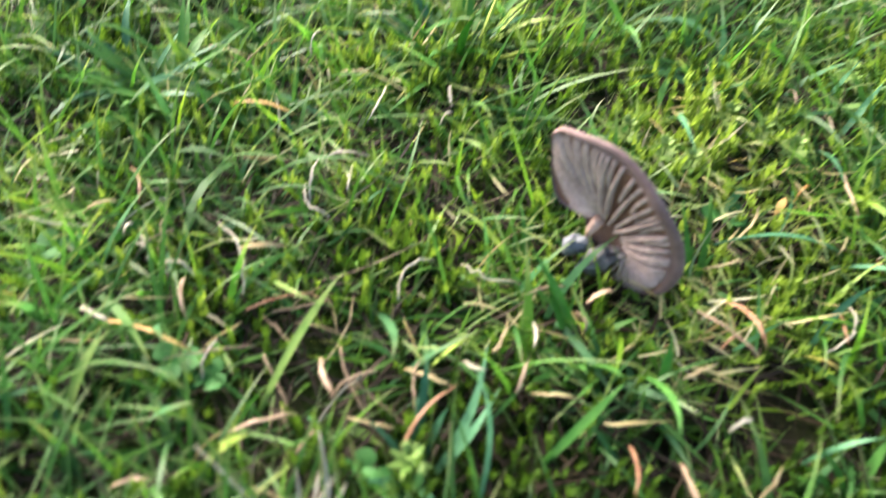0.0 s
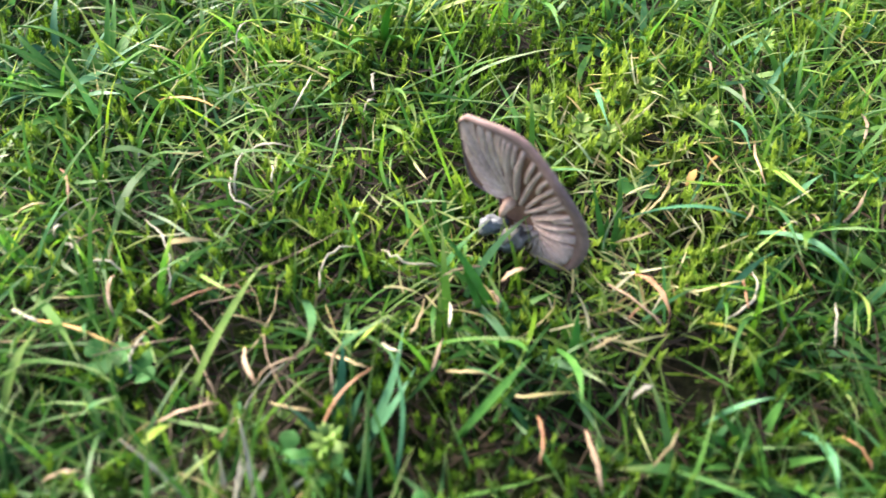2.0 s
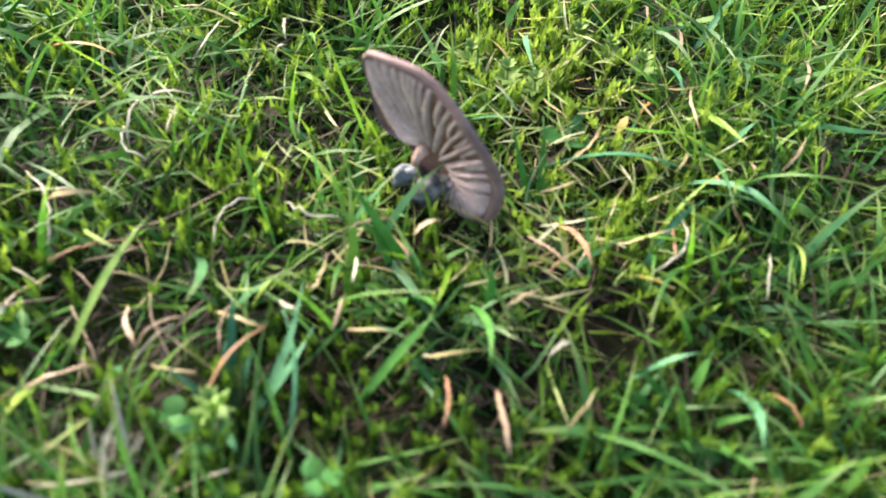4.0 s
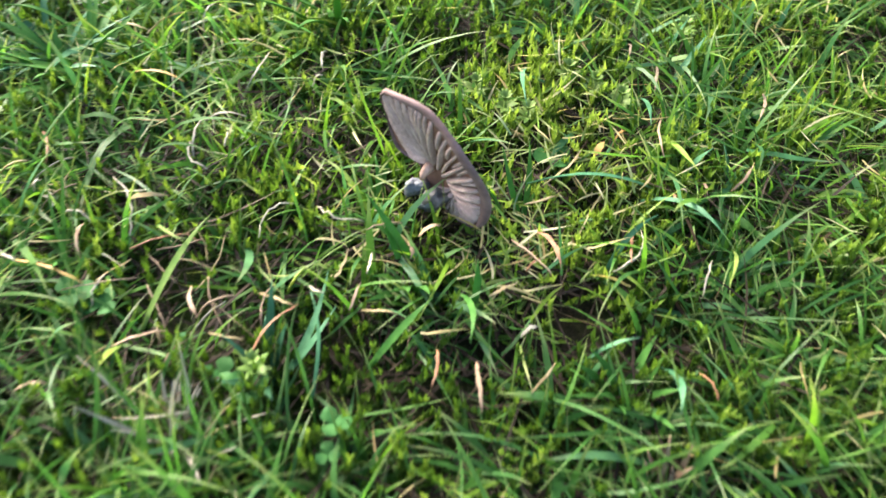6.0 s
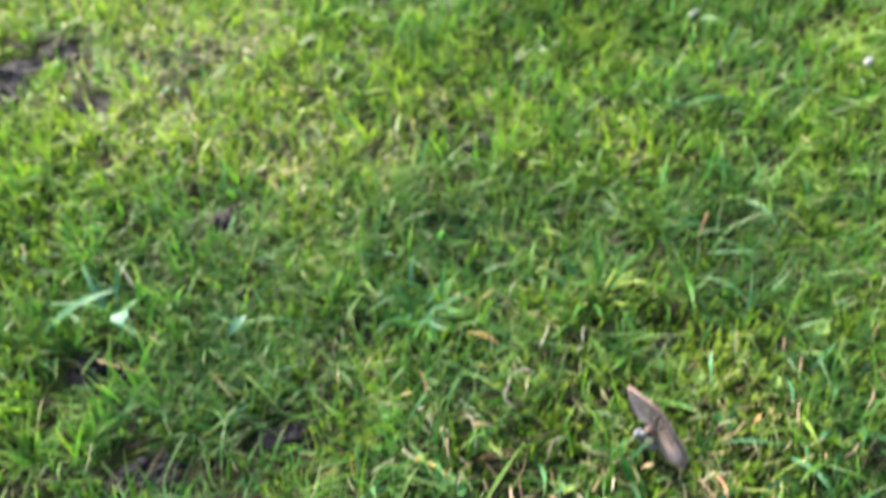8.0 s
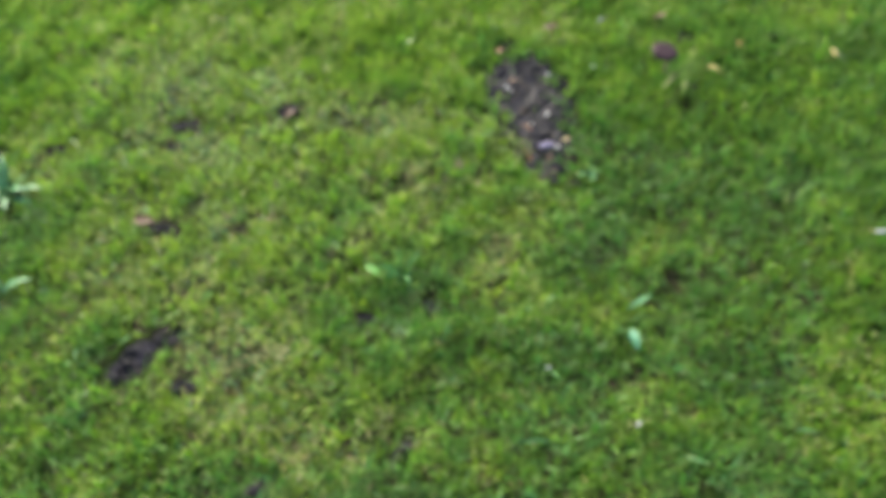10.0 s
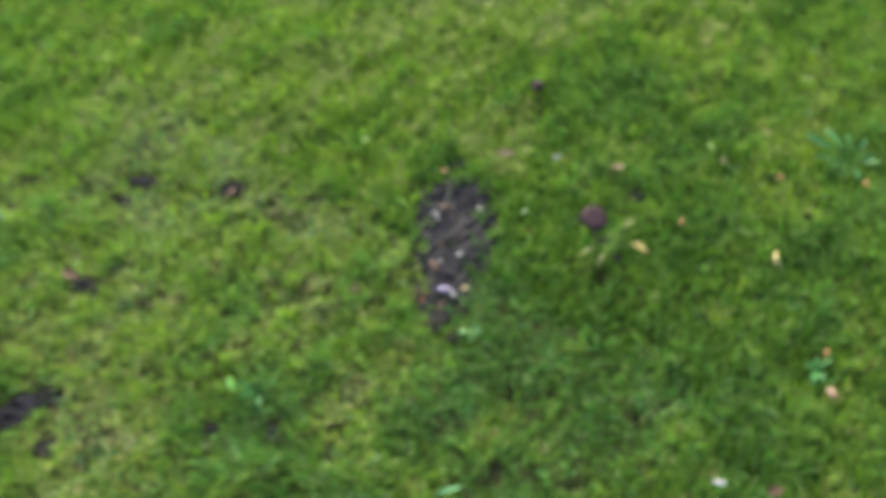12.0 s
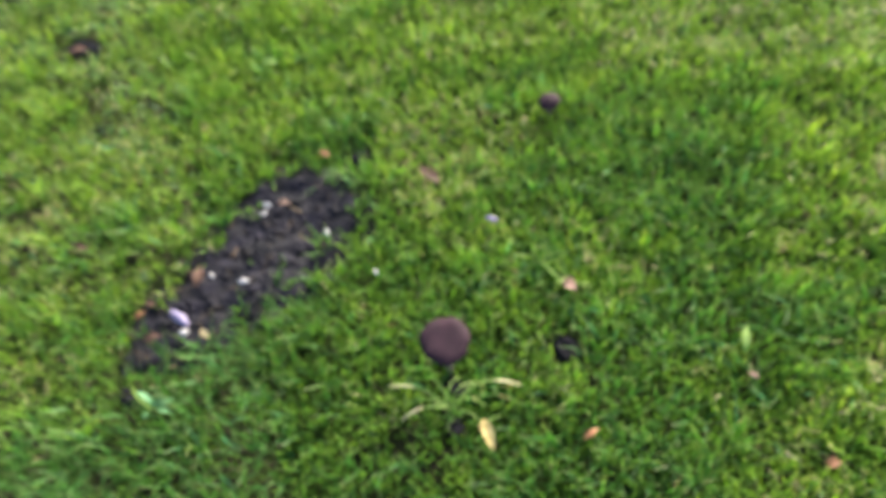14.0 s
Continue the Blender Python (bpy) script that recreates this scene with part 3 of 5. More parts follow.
def build_turf():
    chunks = []
    x, y = scatter(*NEAR, 12200)
    chunks.append(turf(x, y, 5, 21, 1.02, 0.15, shift=-0.04, near=True))
    x, y = scatter(*NEAR, 17000)
    chunks.append(turf(x, y, 4, 13, 0.95, 0.06, tuft=5, shift=-0.04, near=True))
    x, y = scatter(*NEAR, 36000)
    chunks.append(turf(x, y, 6, 23, 0.96, 0.22, tuft=1, matted=True, shift=-0.04, near=True))
    x, y = scatter(*MID, 9500)
    k = outside(x, y, NEAR)
    chunks.append(turf(x[k], y[k], 3, 21, 1.3, 0.06, shift=0.025))
    x, y = scatter(*MID, 14000)
    k = outside(x, y, NEAR)
    chunks.append(turf(x[k], y[k], 4, 22, 1.25, 0.10, tuft=1, matted=True, shift=0.025))
    x, y = scatter(*VIEW, 11000)
    k = outside(x, y, MID)
    chunks.append(turf(x[k], y[k], 2, 21, 1.45, 0.075, spread=0.007, shift=-0.015))
    x, y = scatter(*WIDE, 3600)
    k = outside(x, y, MID) & outside(x, y, VIEW) & (RNG.random(len(x)) < np.clip((1.95 - far_off(x, y)) / 0.8, 0, 1))
    chunks.append(turf(x[k], y[k], 2, 28, 2.6, 0.04, spread=0.007, shift=0.03))
    x, y = scatter(-5.3, 4.7, -4.0, 6.0, 620)
    away = far_off(x, y)
    k = outside(x, y, VIEW) & outside(x, y, MID) & (RNG.random(len(x)) < np.clip((away - 1.0) / 0.8, 0, 1) * np.clip((4.9 - away) / 3.0, 0, 1))
    chunks.append(turf(x[k], y[k], 2, 32, 4.5, 0.03, tuft=5, spread=0.02, shift=0.05))
    return tagged(new("lawn_grass", mesh_of("lawn_grass", *join(chunks), GRASS)), "short tangled green lawn grass with dry straws", "grass", kind="stuff")


def build_thatch():
    chunks = []
    for box, per, wide in ((NEAR, 40000, 0.8), (MID, 12000, 1.1)):
        x, y = scatter(*box, per)
        if box is MID:
            k = outside(x, y, NEAR)
            x, y = x[k], y[k]
        k = bareness(x, y, 1.1) < 0.5
        x, y = x[k], y[k]
        n = len(x)
        z = ground_height(x, y) + RNG.uniform(0.001, 0.007, n)
        chunks.append(blade_arrays(x, y, z, RNG.uniform(0, 6.28, n), RNG.uniform(0.012, 0.034, n), wide * 0.001 * RNG.uniform(0.6, 1.3, n), RNG.normal(1.40, 0.12, n), RNG.normal(0.15, 0.2, n), RNG.normal(0, 1.0, n), RNG.uniform(0.0, 0.7, n) ** 1.6, np.ones(n), 4))
    return tagged(new("thatch", mesh_of("thatch", *join(chunks), thatch_material())), "brown dead thatch lying under the grass", "dead grass", kind="stuff")


def build_moss():
    chunks = []
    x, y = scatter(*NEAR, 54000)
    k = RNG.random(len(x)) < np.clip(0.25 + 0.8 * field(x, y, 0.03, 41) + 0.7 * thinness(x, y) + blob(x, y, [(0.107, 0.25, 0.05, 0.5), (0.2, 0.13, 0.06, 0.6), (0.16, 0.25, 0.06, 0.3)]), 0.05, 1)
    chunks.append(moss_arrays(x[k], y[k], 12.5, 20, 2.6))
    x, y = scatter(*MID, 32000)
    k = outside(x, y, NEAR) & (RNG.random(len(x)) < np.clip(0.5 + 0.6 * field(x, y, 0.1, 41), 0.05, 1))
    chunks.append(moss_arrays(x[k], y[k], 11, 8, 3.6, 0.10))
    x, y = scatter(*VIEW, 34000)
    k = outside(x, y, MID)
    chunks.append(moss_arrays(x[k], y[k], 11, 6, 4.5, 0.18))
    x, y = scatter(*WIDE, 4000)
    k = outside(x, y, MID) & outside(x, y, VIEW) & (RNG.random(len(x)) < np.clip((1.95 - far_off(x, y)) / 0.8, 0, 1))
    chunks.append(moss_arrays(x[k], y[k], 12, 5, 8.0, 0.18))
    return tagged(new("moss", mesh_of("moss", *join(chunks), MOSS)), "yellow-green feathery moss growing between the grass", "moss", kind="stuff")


build_turf()
build_thatch()
build_moss()


# ---- builders of things ----
def link(name, bm, mat, parent=None, smooth=True):
    me = bpy.data.meshes.new(name)
    bm.normal_update()
    bm.to_mesh(me)
    bm.free()
    me.materials.append(mat)
    if smooth:
        for f in me.polygons:
            f.use_smooth = True
    ob = new(name, me)
    ob.parent = parent
    return ob


def part(name, bm, mat, parent, label=""):
    return tagged(link(name, bm, mat, parent), label)


def ribbon_bm(points, widths, sides, thick=0.0003, fold=0.25):
    """A leaf strip: closed, lens-shaped across, folded along its midrib."""
    bm = bmesh.new()
    rows = []
    for i, (p, w, s) in enumerate(zip(points, widths, sides)):
        p, s = Vector(p), Vector(s).normalized()
        t = (Vector(points[min(i + 1, len(points) - 1)]) - Vector(points[max(i - 1, 0)])).normalized()
        up = s.cross(t).normalized()
        if up.z < 0:
            up = -up
        w = max(w, 0.00008)
        rows.append([bm.verts.new(q) for q in (p - s * w / 2 + up * w * fold, p + up * thick, p + s * w / 2 + up * w * fold, p - up * thick)])
    for a, b in zip(rows, rows[1:]):
        for k in range(4):
            bm.faces.new((a[k], a[(k + 1) % 4], b[(k + 1) % 4], b[k]))
    bm.faces.new(rows[0][::-1])
    bm.faces.new(rows[-1])
    for a, b in zip(rows, rows[1:]):
        for k in (0, 2):
            bm.edges.get((a[k], b[k])).smooth = False
    bmesh.ops.recalc_face_normals(bm, faces=bm.faces)
    return bm


def strip_path(base, tip, bow, drift, count=9):
    """Points from base to tip that rise in an arch and drift sideways."""
    base, tip = Vector(base), Vector(tip)
    side = Vector((-(tip - base).y, (tip - base).x, 0))
    out = []
    for i in range(count):
        s = i / (count - 1)
        out.append(base.lerp(tip, s) + Vector((0, 0, bow * 4 * s * (1 - s))) + side * drift * math.sin(math.pi * s))
    return out


LABELS = {
    "pale": "pale dry grass straw lying in the turf", "white": "bleached white grass straw lying in the turf", "tan": "tan withered grass straw lying in the turf",
    "rust": "rust-brown withered grass blade in the turf", "amber": "amber-yellow dying grass blade in the turf", "lime": "light lime-green broad grass blade",
    "olive": "yellowing olive-green grass blade with a dry tip", "green": "fresh deep green broad grass blade", "blue": "bluish green broad glossy grass blade",
}
PICK = random.Random(5)


def grass_piece(kind, x0, y0, x1, y1, mm, lift=0.0):
    """One blade or straw that stands out of the turf, from its base to its tip."""
    lying = kind in ("pale", "white", "tan", "rust", "amber")
    length = math.hypot(x1 - x0, y1 - y0)
    z0, z1 = (0.001, 0.0045) if lying else (-0.005, 0.009)
    z0, z1 = z0 + lift * 0.4, z1 + lift
    bow = PICK.uniform(0.0, 0.0025) if lying else PICK.uniform(0.10, 0.18) * length
    pts = strip_path((x0, y0, z0), (x1, y1, z1), bow, PICK.uniform(-0.09, 0.09) if lying else PICK.uniform(-0.10, 0.10))
    if lying:
        pts = [p + Vector((PICK.gauss(0, 0.00009), PICK.gauss(0, 0.00009), PICK.gauss(-0.0005, 0.00015))) for p in pts]
    n = len(pts)
    head = Vector((x1 - x0, y1 - y0, 0)).normalized()
    side = Vector((-head.y, head.x, 0))
    tilt = PICK.uniform(-0.5, 0.5)
    twist = PICK.uniform(-0.7, 0.7)
    widths, sides = [], []
    for i in range(n):
        s = i / (n - 1)
        w = min(1.0, (1.0 - s) * 2.6 + 0.03) * (0.72 + 0.28 * math.sin(math.pi * min(1, s * 1.3)))
        if lying:
            w = min(1.0, 0.5 + s * 5, 0.12 + (1 - s) * 3) * PICK.uniform(0.32, 0.52)
        widths.append(mm * (0.00085 if not lying else 0.001) * w)
        a = tilt + twist * s
        sides.append(side * math.cos(a) + Vector((0, 0, 1)) * math.sin(a))
    if lying:
        return tagged(link("dry_straw", ribbon_bm(pts, widths, sides), BLADE[kind]), LABELS[kind], "straw", "straws in the lawn")
    top = new("grass_plant")
    top.matrix_world = pose(x0, y0, z0)
    part("blade", ribbon_bm([p - Vector((x0, y0, z0)) for p in pts], widths, sides), BLADE[kind], top)
    return tagged(top, LABELS[kind], "grass plant", "broad-bladed grass plants")


def leaf_bm(length, width, bend=0.2, fold=0.12, shape=1.0, count=10, wave=0.0, power=0.75):
    """A leaf along +x from its base at the origin, arching up and over."""
    pts, widths, sides = [], [], []
    for i in range(count):
        s = i / (count - 1)
        pts.append((length * s, 0, length * bend * math.sin(math.pi * (0.15 + 0.75 * s)) - length * bend * math.sin(math.pi * 0.15)))
        widths.append(width * (max(0.0, math.sin(math.pi * min(1, 0.04 + 0.96 * s ** shape))) ** power) * (1 + wave * math.sin(s * 23)))
        sides.append((0, 1, 0.15 * math.sin(s * 5)))
    return ribbon_bm(pts, widths, sides, 0.0003, fold)


def loose_leaf(name, x, y, z, heading, length, width, mat, label, tip_up=6, bend=0.15, roll=0, shape=1.0, group="leaves on the lawn"):
    ob = link(name, leaf_bm(length, width, bend, 0.18, shape, 12, 0.10, 1.15), mat)
    ob.matrix_world = pose(x, y, z, roll, -tip_up, heading) @ Matrix.Translation((-length / 2, 0, 0))
    return tagged(ob, label, "leaf", group)


def rosette(x, y, count, length, width, mat, label, rise=35, seed=0):
    """A weed: leaves that spread from one crown, each a part."""
    r = random.Random(seed)
    top = new("weed")
    top.matrix_world = pose(x, y, SOIL_LEVEL + 0.002)
    for i in range(count):
        k = r.uniform(0.45, 1.2)
        bm = leaf_bm(length * k, width * r.uniform(0.6, 1.2), r.uniform(0.1, 0.4), 0.15, r.uniform(1.0, 2.0), 10, 0.10)
        ob = part("leaf", bm, mat, top)
        ob.matrix_local = pose(0, 0, 0, r.uniform(-40, 40), -rise * r.uniform(0.3, 2.2), 360 * i / count + r.uniform(-45, 45))
    return tagged(top, label, "weed", "weeds in the lawn")


def spoon_weed(x, y, leaves, label):
    """A weed with long-stalked spoon-shaped leaves, given by heading, length and width."""
    top = new("weed")
    top.matrix_world = pose(x, y, SOIL_LEVEL + 0.004)
    for i, (heading, length, width) in enumerate(leaves):
        ob = part("leaf", leaf_bm(length, width, 0.12, 0.14, 2.4, 14, 0.04), LEAF_WEED, top)
        ob.matrix_local = pose(0, 0, 0, (-12, 9, 14, -8)[i % 4], -14 - 3 * (i % 3), heading)
    return tagged(top, label, "weed", "weeds in the lawn")


def tuft(x, y, count, length, width, kind, label, seed, low=0.35, high=1.0):
    """A tuft of broad blades, each a part."""
    r = random.Random(seed)
    top = new("grass_tuft")
    top.matrix_world = pose(x, y, SOIL_LEVEL + 0.002)
    for i in range(count):
        a, k = r.uniform(0, 2 * math.pi), length * r.uniform(0.6, 1.15)
        lean = r.uniform(low, high)
        pts = strip_path((r.uniform(-0.003, 0.003), r.uniform(-0.003, 0.003), 0), (math.cos(a) * k * math.sin(lean), math.sin(a) * k * math.sin(lean), k * math.cos(lean)), 0.1 * k, r.uniform(-0.12, 0.12), 8)
        widths = [width * r.uniform(0.85, 1.1) * min(1, (1 - j / 7) * 2.4 + 0.03) for j in range(8)]
        side = Vector((-math.sin(a), math.cos(a), r.uniform(-0.4, 0.4)))
        part("blade", ribbon_bm(pts, widths, [side] * 8), BLADE[kind], top)
    return tagged(top, label, "grass tuft", "tufts in the lawn")


def yellowing_plant(x, y, z, blades, label):
    """A sprawling grass plant; each blade: heading, length, width in mm, dry share of its end, width of the dry tip in mm, material of the tip."""
    top = new("yellowing_plant")
    top.matrix_world = pose(x, y, z)
    for heading, length, mm, share, tip_mm, tip_mat in blades:
        a = radians(heading)
        out, side = Vector((math.cos(a), math.sin(a), 0)), Vector((-math.sin(a), math.cos(a), 0))
        arch = [out * length * (i / 14) + side * length * (0.16 if heading < 180 else -0.08) * math.sin(math.pi * i / 14) + Vector((0, 0, 0.013 * math.sin(math.pi * min(1, 0.15 + 0.75 * i / 14)))) for i in range(15)]
        cut = 14 - round(14 * share)
        blade = part("blade", ribbon_bm(arch[:cut + 1], [mm * 0.001 * (0.75 + 0.25 * math.sin(3 * i / cut)) for i in range(cut + 1)], [side] * (cut + 1)), BLADE["olive"], top)
        if share > 0:
            n = 14 - cut
            widths = [tip_mm * 0.001 * max(0.12, math.sin(math.pi * (0.18 + 0.80 * i / n)) ** 0.8) for i in range(n + 1)]
            part("dry_tip", ribbon_bm([p + Vector((0, 0, 0.0004)) for p in arch[cut:]], widths, [side] * (n + 1)), tip_mat, blade, "yellowed dry blade tip")
    return tagged(top, label, "grass plant", "broad-bladed grass plants")


def moss_star(x, y, count):
    """A bright moss shoot with a star of small leaves at its top."""
    top = new("moss_shoot")
    top.matrix_world = pose(x, y, SOIL_LEVEL)
    for i in range(count * 2):
        k = i // count
        ob = part("leaf", leaf_bm(0.0052 - 0.0014 * k, 0.0018, 0.12, 0.2, 0.9, 6), BLADE["olive"], top)
        ob.matrix_local = pose(0, 0, 0.017 + 0.0035 * k, 0, -25 - 28 * k, 360 * i / count + PICK.uniform(-15, 15))
    stalk = ribbon_bm([(0, 0, 0), (0.0003, 0, 0.010), (0, 0, 0.021)], [0.0009] * 3, [(0, 1, 0)] * 3, 0.0004, 0.0)
    part("stalk", stalk, BLADE["olive"], top)
    return tagged(top, "olive-green star-shaped moss shoot", "moss", "bright moss shoots")


def clover(x, y, z, size, heading, tilt=15):
    """A clover leaf: three rounded leaflets on a thin stalk."""
    top = new("clover")
    top.matrix_world = pose(x, y, SOIL_LEVEL, 0, 0, heading)
    h = z - SOIL_LEVEL
    st = ribbon_bm([(0.004, 0, 0), (0.002, 0, h * 0.5), (0, 0, h)], [0.0008] * 3, [(0, 1, 0)] * 3, 0.0004, 0.0)
    part("stalk", st, LEAF_CLOVER, top, "thin green stalk")
    for i in range(3):
        ob = part("leaflet", leaf_bm(size, size * 0.95, 0.03, 0.08, 1.35, 10), LEAF_CLOVER, top)
        ob.matrix_local = pose(0, 0, h, 0, -tilt * (0.3 + 0.5 * i), 120 * i)
    return tagged(top, "green three-leaved clover growing among the grass", "clover", "clovers in the lawn")


def lump_bm(r, seed, squash=0.7, rough=0.25, level=2):
    """A stone or clod: an uneven rounded lump."""
    bm = bmesh.new()
    bmesh.ops.create_icosphere(bm, subdivisions=level, radius=r)
    off = Vector((seed * 3.1, seed * 1.7, seed * 0.9))
    for v in bm.verts:
        d = 1 + rough * noise.noise(v.co / r * 1.3 + off) + rough * 0.4 * noise.noise(v.co / r * 3.5 + off)
        v.co = Vector((v.co.x * d, v.co.y * d * 0.8, v.co.z * d * squash))
    return bm


def pebble(x, y, z, r, mat, label, seed, heading=0, squash=0.7):
    r *= 0.8
    bm = lump_bm(r, seed, squash, 0.5)
    bmesh.ops.scale(bm, verts=bm.verts, vec=(1.0 + 0.35 * (seed % 3), 0.9 - 0.1 * (seed % 2), 1.0))
    ob = link("pebble", bm, mat)
    ob.matrix_world = pose(x, y, z, 0, 0, heading)
    return tagged(ob, label, "stone", "stones on the soil")


def soil_patch(spots, label, rise, seed):
    """A patch of bare crumbly soil over the spots given: one lumpy sheet whose ragged rim dips under the turf."""
    cell = 0.0022
    reach = max(max(a, b) for _, _, a, b, _ in spots) * 1.5
    ax = np.arange(min(q[0] for q in spots) - reach, max(q[0] for q in spots) + reach, cell)
    ay = np.arange(min(q[1] for q in spots) - reach, max(q[1] for q in spots) + reach, cell)
    x, y = np.meshgrid(ax, ay, indexing="ij")
    inside = np.full(x.shape, -9.0)
    for cx, cy, a, b, deg in spots:
        c, s = math.cos(radians(deg)), math.sin(radians(deg))
        u, v = ((x - cx) * c + (y - cy) * s) / a, ((y - cy) * c - (x - cx) * s) / b
        inside = np.maximum(inside, 1.22 - np.sqrt(u * u + v * v))
    body = np.clip(inside * 2.2, -0.2, 1)
    z = ground_height(x, y) + rise * (body - 0.12) + (0.0019 * field(x, y, 0.015, 51 + seed) + 0.0005 * field(x, y, 0.007, 52 + seed) * field(x, y, 0.012, 152 + seed) + 0.0005 * np.random.default_rng(seed).normal(0, 1, x.shape)) * np.clip(inside * 3, 0.15, 1)
    keep = (inside[:-1, :-1] > 0) & (inside[1:, :-1] > 0) & (inside[:-1, 1:] > 0) & (inside[1:, 1:] > 0)
    i, j = np.nonzero(keep)
    k = i * len(ay) + j
    tris = np.concatenate([np.stack([k, k + len(ay), k + len(ay) + 1], 1), np.stack([k, k + len(ay) + 1, k + 1], 1)])
    used = np.unique(tris)
    back = np.zeros(x.size, dtype=np.int64)
    back[used] = np.arange(len(used))
    verts = np.stack([x, y, z], -1).reshape(-1, 3)[used]
    return tagged(new("soil_patch", mesh_of("soil_patch", verts, back[tris], None, SOIL)), label, "soil", "bare soil patches")


def clods(patch, spots, per_spot, smallest, largest):
    """Larger clods that sit on a soil patch, each a part of it, four shapes in turn."""
    shapes = []
    for k in range(4):
        bm = lump_bm(1.0, k + 11, 0.62, 0.55, 2)
        shapes.append(bpy.data.meshes.new("clod"))
        bm.to_mesh(shapes[-1])
        bm.free()
        shapes[-1].materials.append(SOIL)
    for cx, cy, a, b, deg in spots:
        c, s = math.cos(radians(deg)), math.sin(radians(deg))
        for _ in range(per_spot):
            q, th = math.sqrt(PICK.random()) * 0.95, PICK.uniform(0, 6.28)
            u, v = q * math.cos(th) * a, q * math.sin(th) * b
            x, y, r = cx + u * c - v * s, cy + u * s + v * c, PICK.uniform(smallest, largest)
            z = float(ground_height(np.array(x), np.array(y))) + 0.005 * (1 - q ** 2.4) + r * 0.15
            ob = new("clod", shapes[PICK.randrange(4)])
            ob.parent = patch
            ob.matrix_world = pose(x, y, z, PICK.uniform(-20, 20), PICK.uniform(-20, 20), PICK.uniform(0, 360)) @ Matrix.Diagonal((r, r, r, 1))


def crumbs():
    """Loose crumbs of soil on and round the bare spots."""
    shapes = []
    for s in range(4):
        bm = lump_bm(1.0, s + 1, 0.7, 0.35, 1)
        bm.verts.ensure_lookup_table()
        shapes.append((np.array([v.co[:] for v in bm.verts]), np.array([[v.index for v in f.verts] for f in bm.faces])))
        bm.free()
    vs, ts, base = [], [], 0
    for cx, cy, a, b, deg in BARE_MAIN + BARE_AND_SHADE_SMALL + BARE_NEAR:
        c, s = math.cos(radians(deg)), math.sin(radians(deg))
        for _ in range(int(a * b * 120000) + 24):
            q, th = math.sqrt(PICK.random()) * 1.12, PICK.uniform(0, 6.28)
            u, v = q * math.cos(th) * a, q * math.sin(th) * b
            x, y = cx + u * c - v * s, cy + u * s + v * c
            r = 0.0007 + 0.0042 * PICK.random() ** 4
            top = 0.006 * (1 - min(1, q) ** 2.4)
            sv, st = shapes[PICK.randrange(4)]
            ang = PICK.uniform(0, 6.28)
            rot = np.array([[math.cos(ang), -math.sin(ang), 0], [math.sin(ang), math.cos(ang), 0], [0, 0, 1]])
            z = float(ground_height(np.array(x), np.array(y))) + top + r * 0.3
            vs.append(sv @ rot.T * r + np.array([x, y, z]))
            ts.append(st + base)
            base += len(sv)
    return tagged(new("soil_crumbs", mesh_of("soil_crumbs", np.concatenate(vs), np.concatenate(ts), None, SOIL)), "dark damp crumbs of loose soil", "soil", kind="stuff")


def tube_bm(points, radii, around=16, wob=0.0, seed=0):
    """A round stem along the points, closed at both ends."""
    bm = bmesh.new()
    rows = []
    for i, (p, r) in enumerate(zip(points, radii)):
        p = Vector(p)
        t = (Vector(points[min(i + 1, len(points) - 1)]) - Vector(points[max(i - 1, 0)])).normalized()
        a = t.orthogonal().normalized() if i == 0 else (a - t * a.dot(t)).normalized()
        b = t.cross(a)
        rows.append([bm.verts.new(p + (a * math.cos(k / around * 2 * math.pi) + b * math.sin(k / around * 2 * math.pi)) * r * (1 + wob * math.sin(k * 2.3 + i * 0.7 + seed))) for k in range(around)])
    for a_, b_ in zip(rows, rows[1:]):
        for k in range(around):
            bm.faces.new((a_[k], a_[(k + 1) % around], b_[(k + 1) % around], b_[k]))
    bm.faces.new(rows[0][::-1])
    bm.faces.new(rows[-1])
    bmesh.ops.recalc_face_normals(bm, faces=bm.faces)
    return bm


def cap_radius(th, R, tip, wave, seed):
    """The cap's outline: a circle with a wavy margin or, where it is torn, the shares of the radius at the angles given."""
    r = R * (1 + wave * (0.6 * math.sin(3 * th + seed) + 0.4 * math.sin(7 * th + 2 * seed) + 0.2 * math.sin(13 * th)))
    if tip:
        deg = math.degrees(th) % 360
        for (a0, k0), (a1, k1) in zip(tip, tip[1:]):
            if a0 <= deg <= a1:
                return r * (k0 + (k1 - k0) * (deg - a0) / (a1 - a0))
    return r


def rim_width(th, tip):
    """1 on the whole margin, less along the tear, which shows no rolled rim."""
    deg = math.degrees(th) % 360
    if not tip:
        return 1.0
    return 0.05 if 144 < deg < 322 else min(1.0, max(0.12, (140 - deg) / 45), 0.88 + deg / 160) if deg < 180 else 0.25 + (deg - 322) / 60


def cap_height(q, dome, lip):
    return dome * (1 - q ** 2.2) - lip * q ** 6


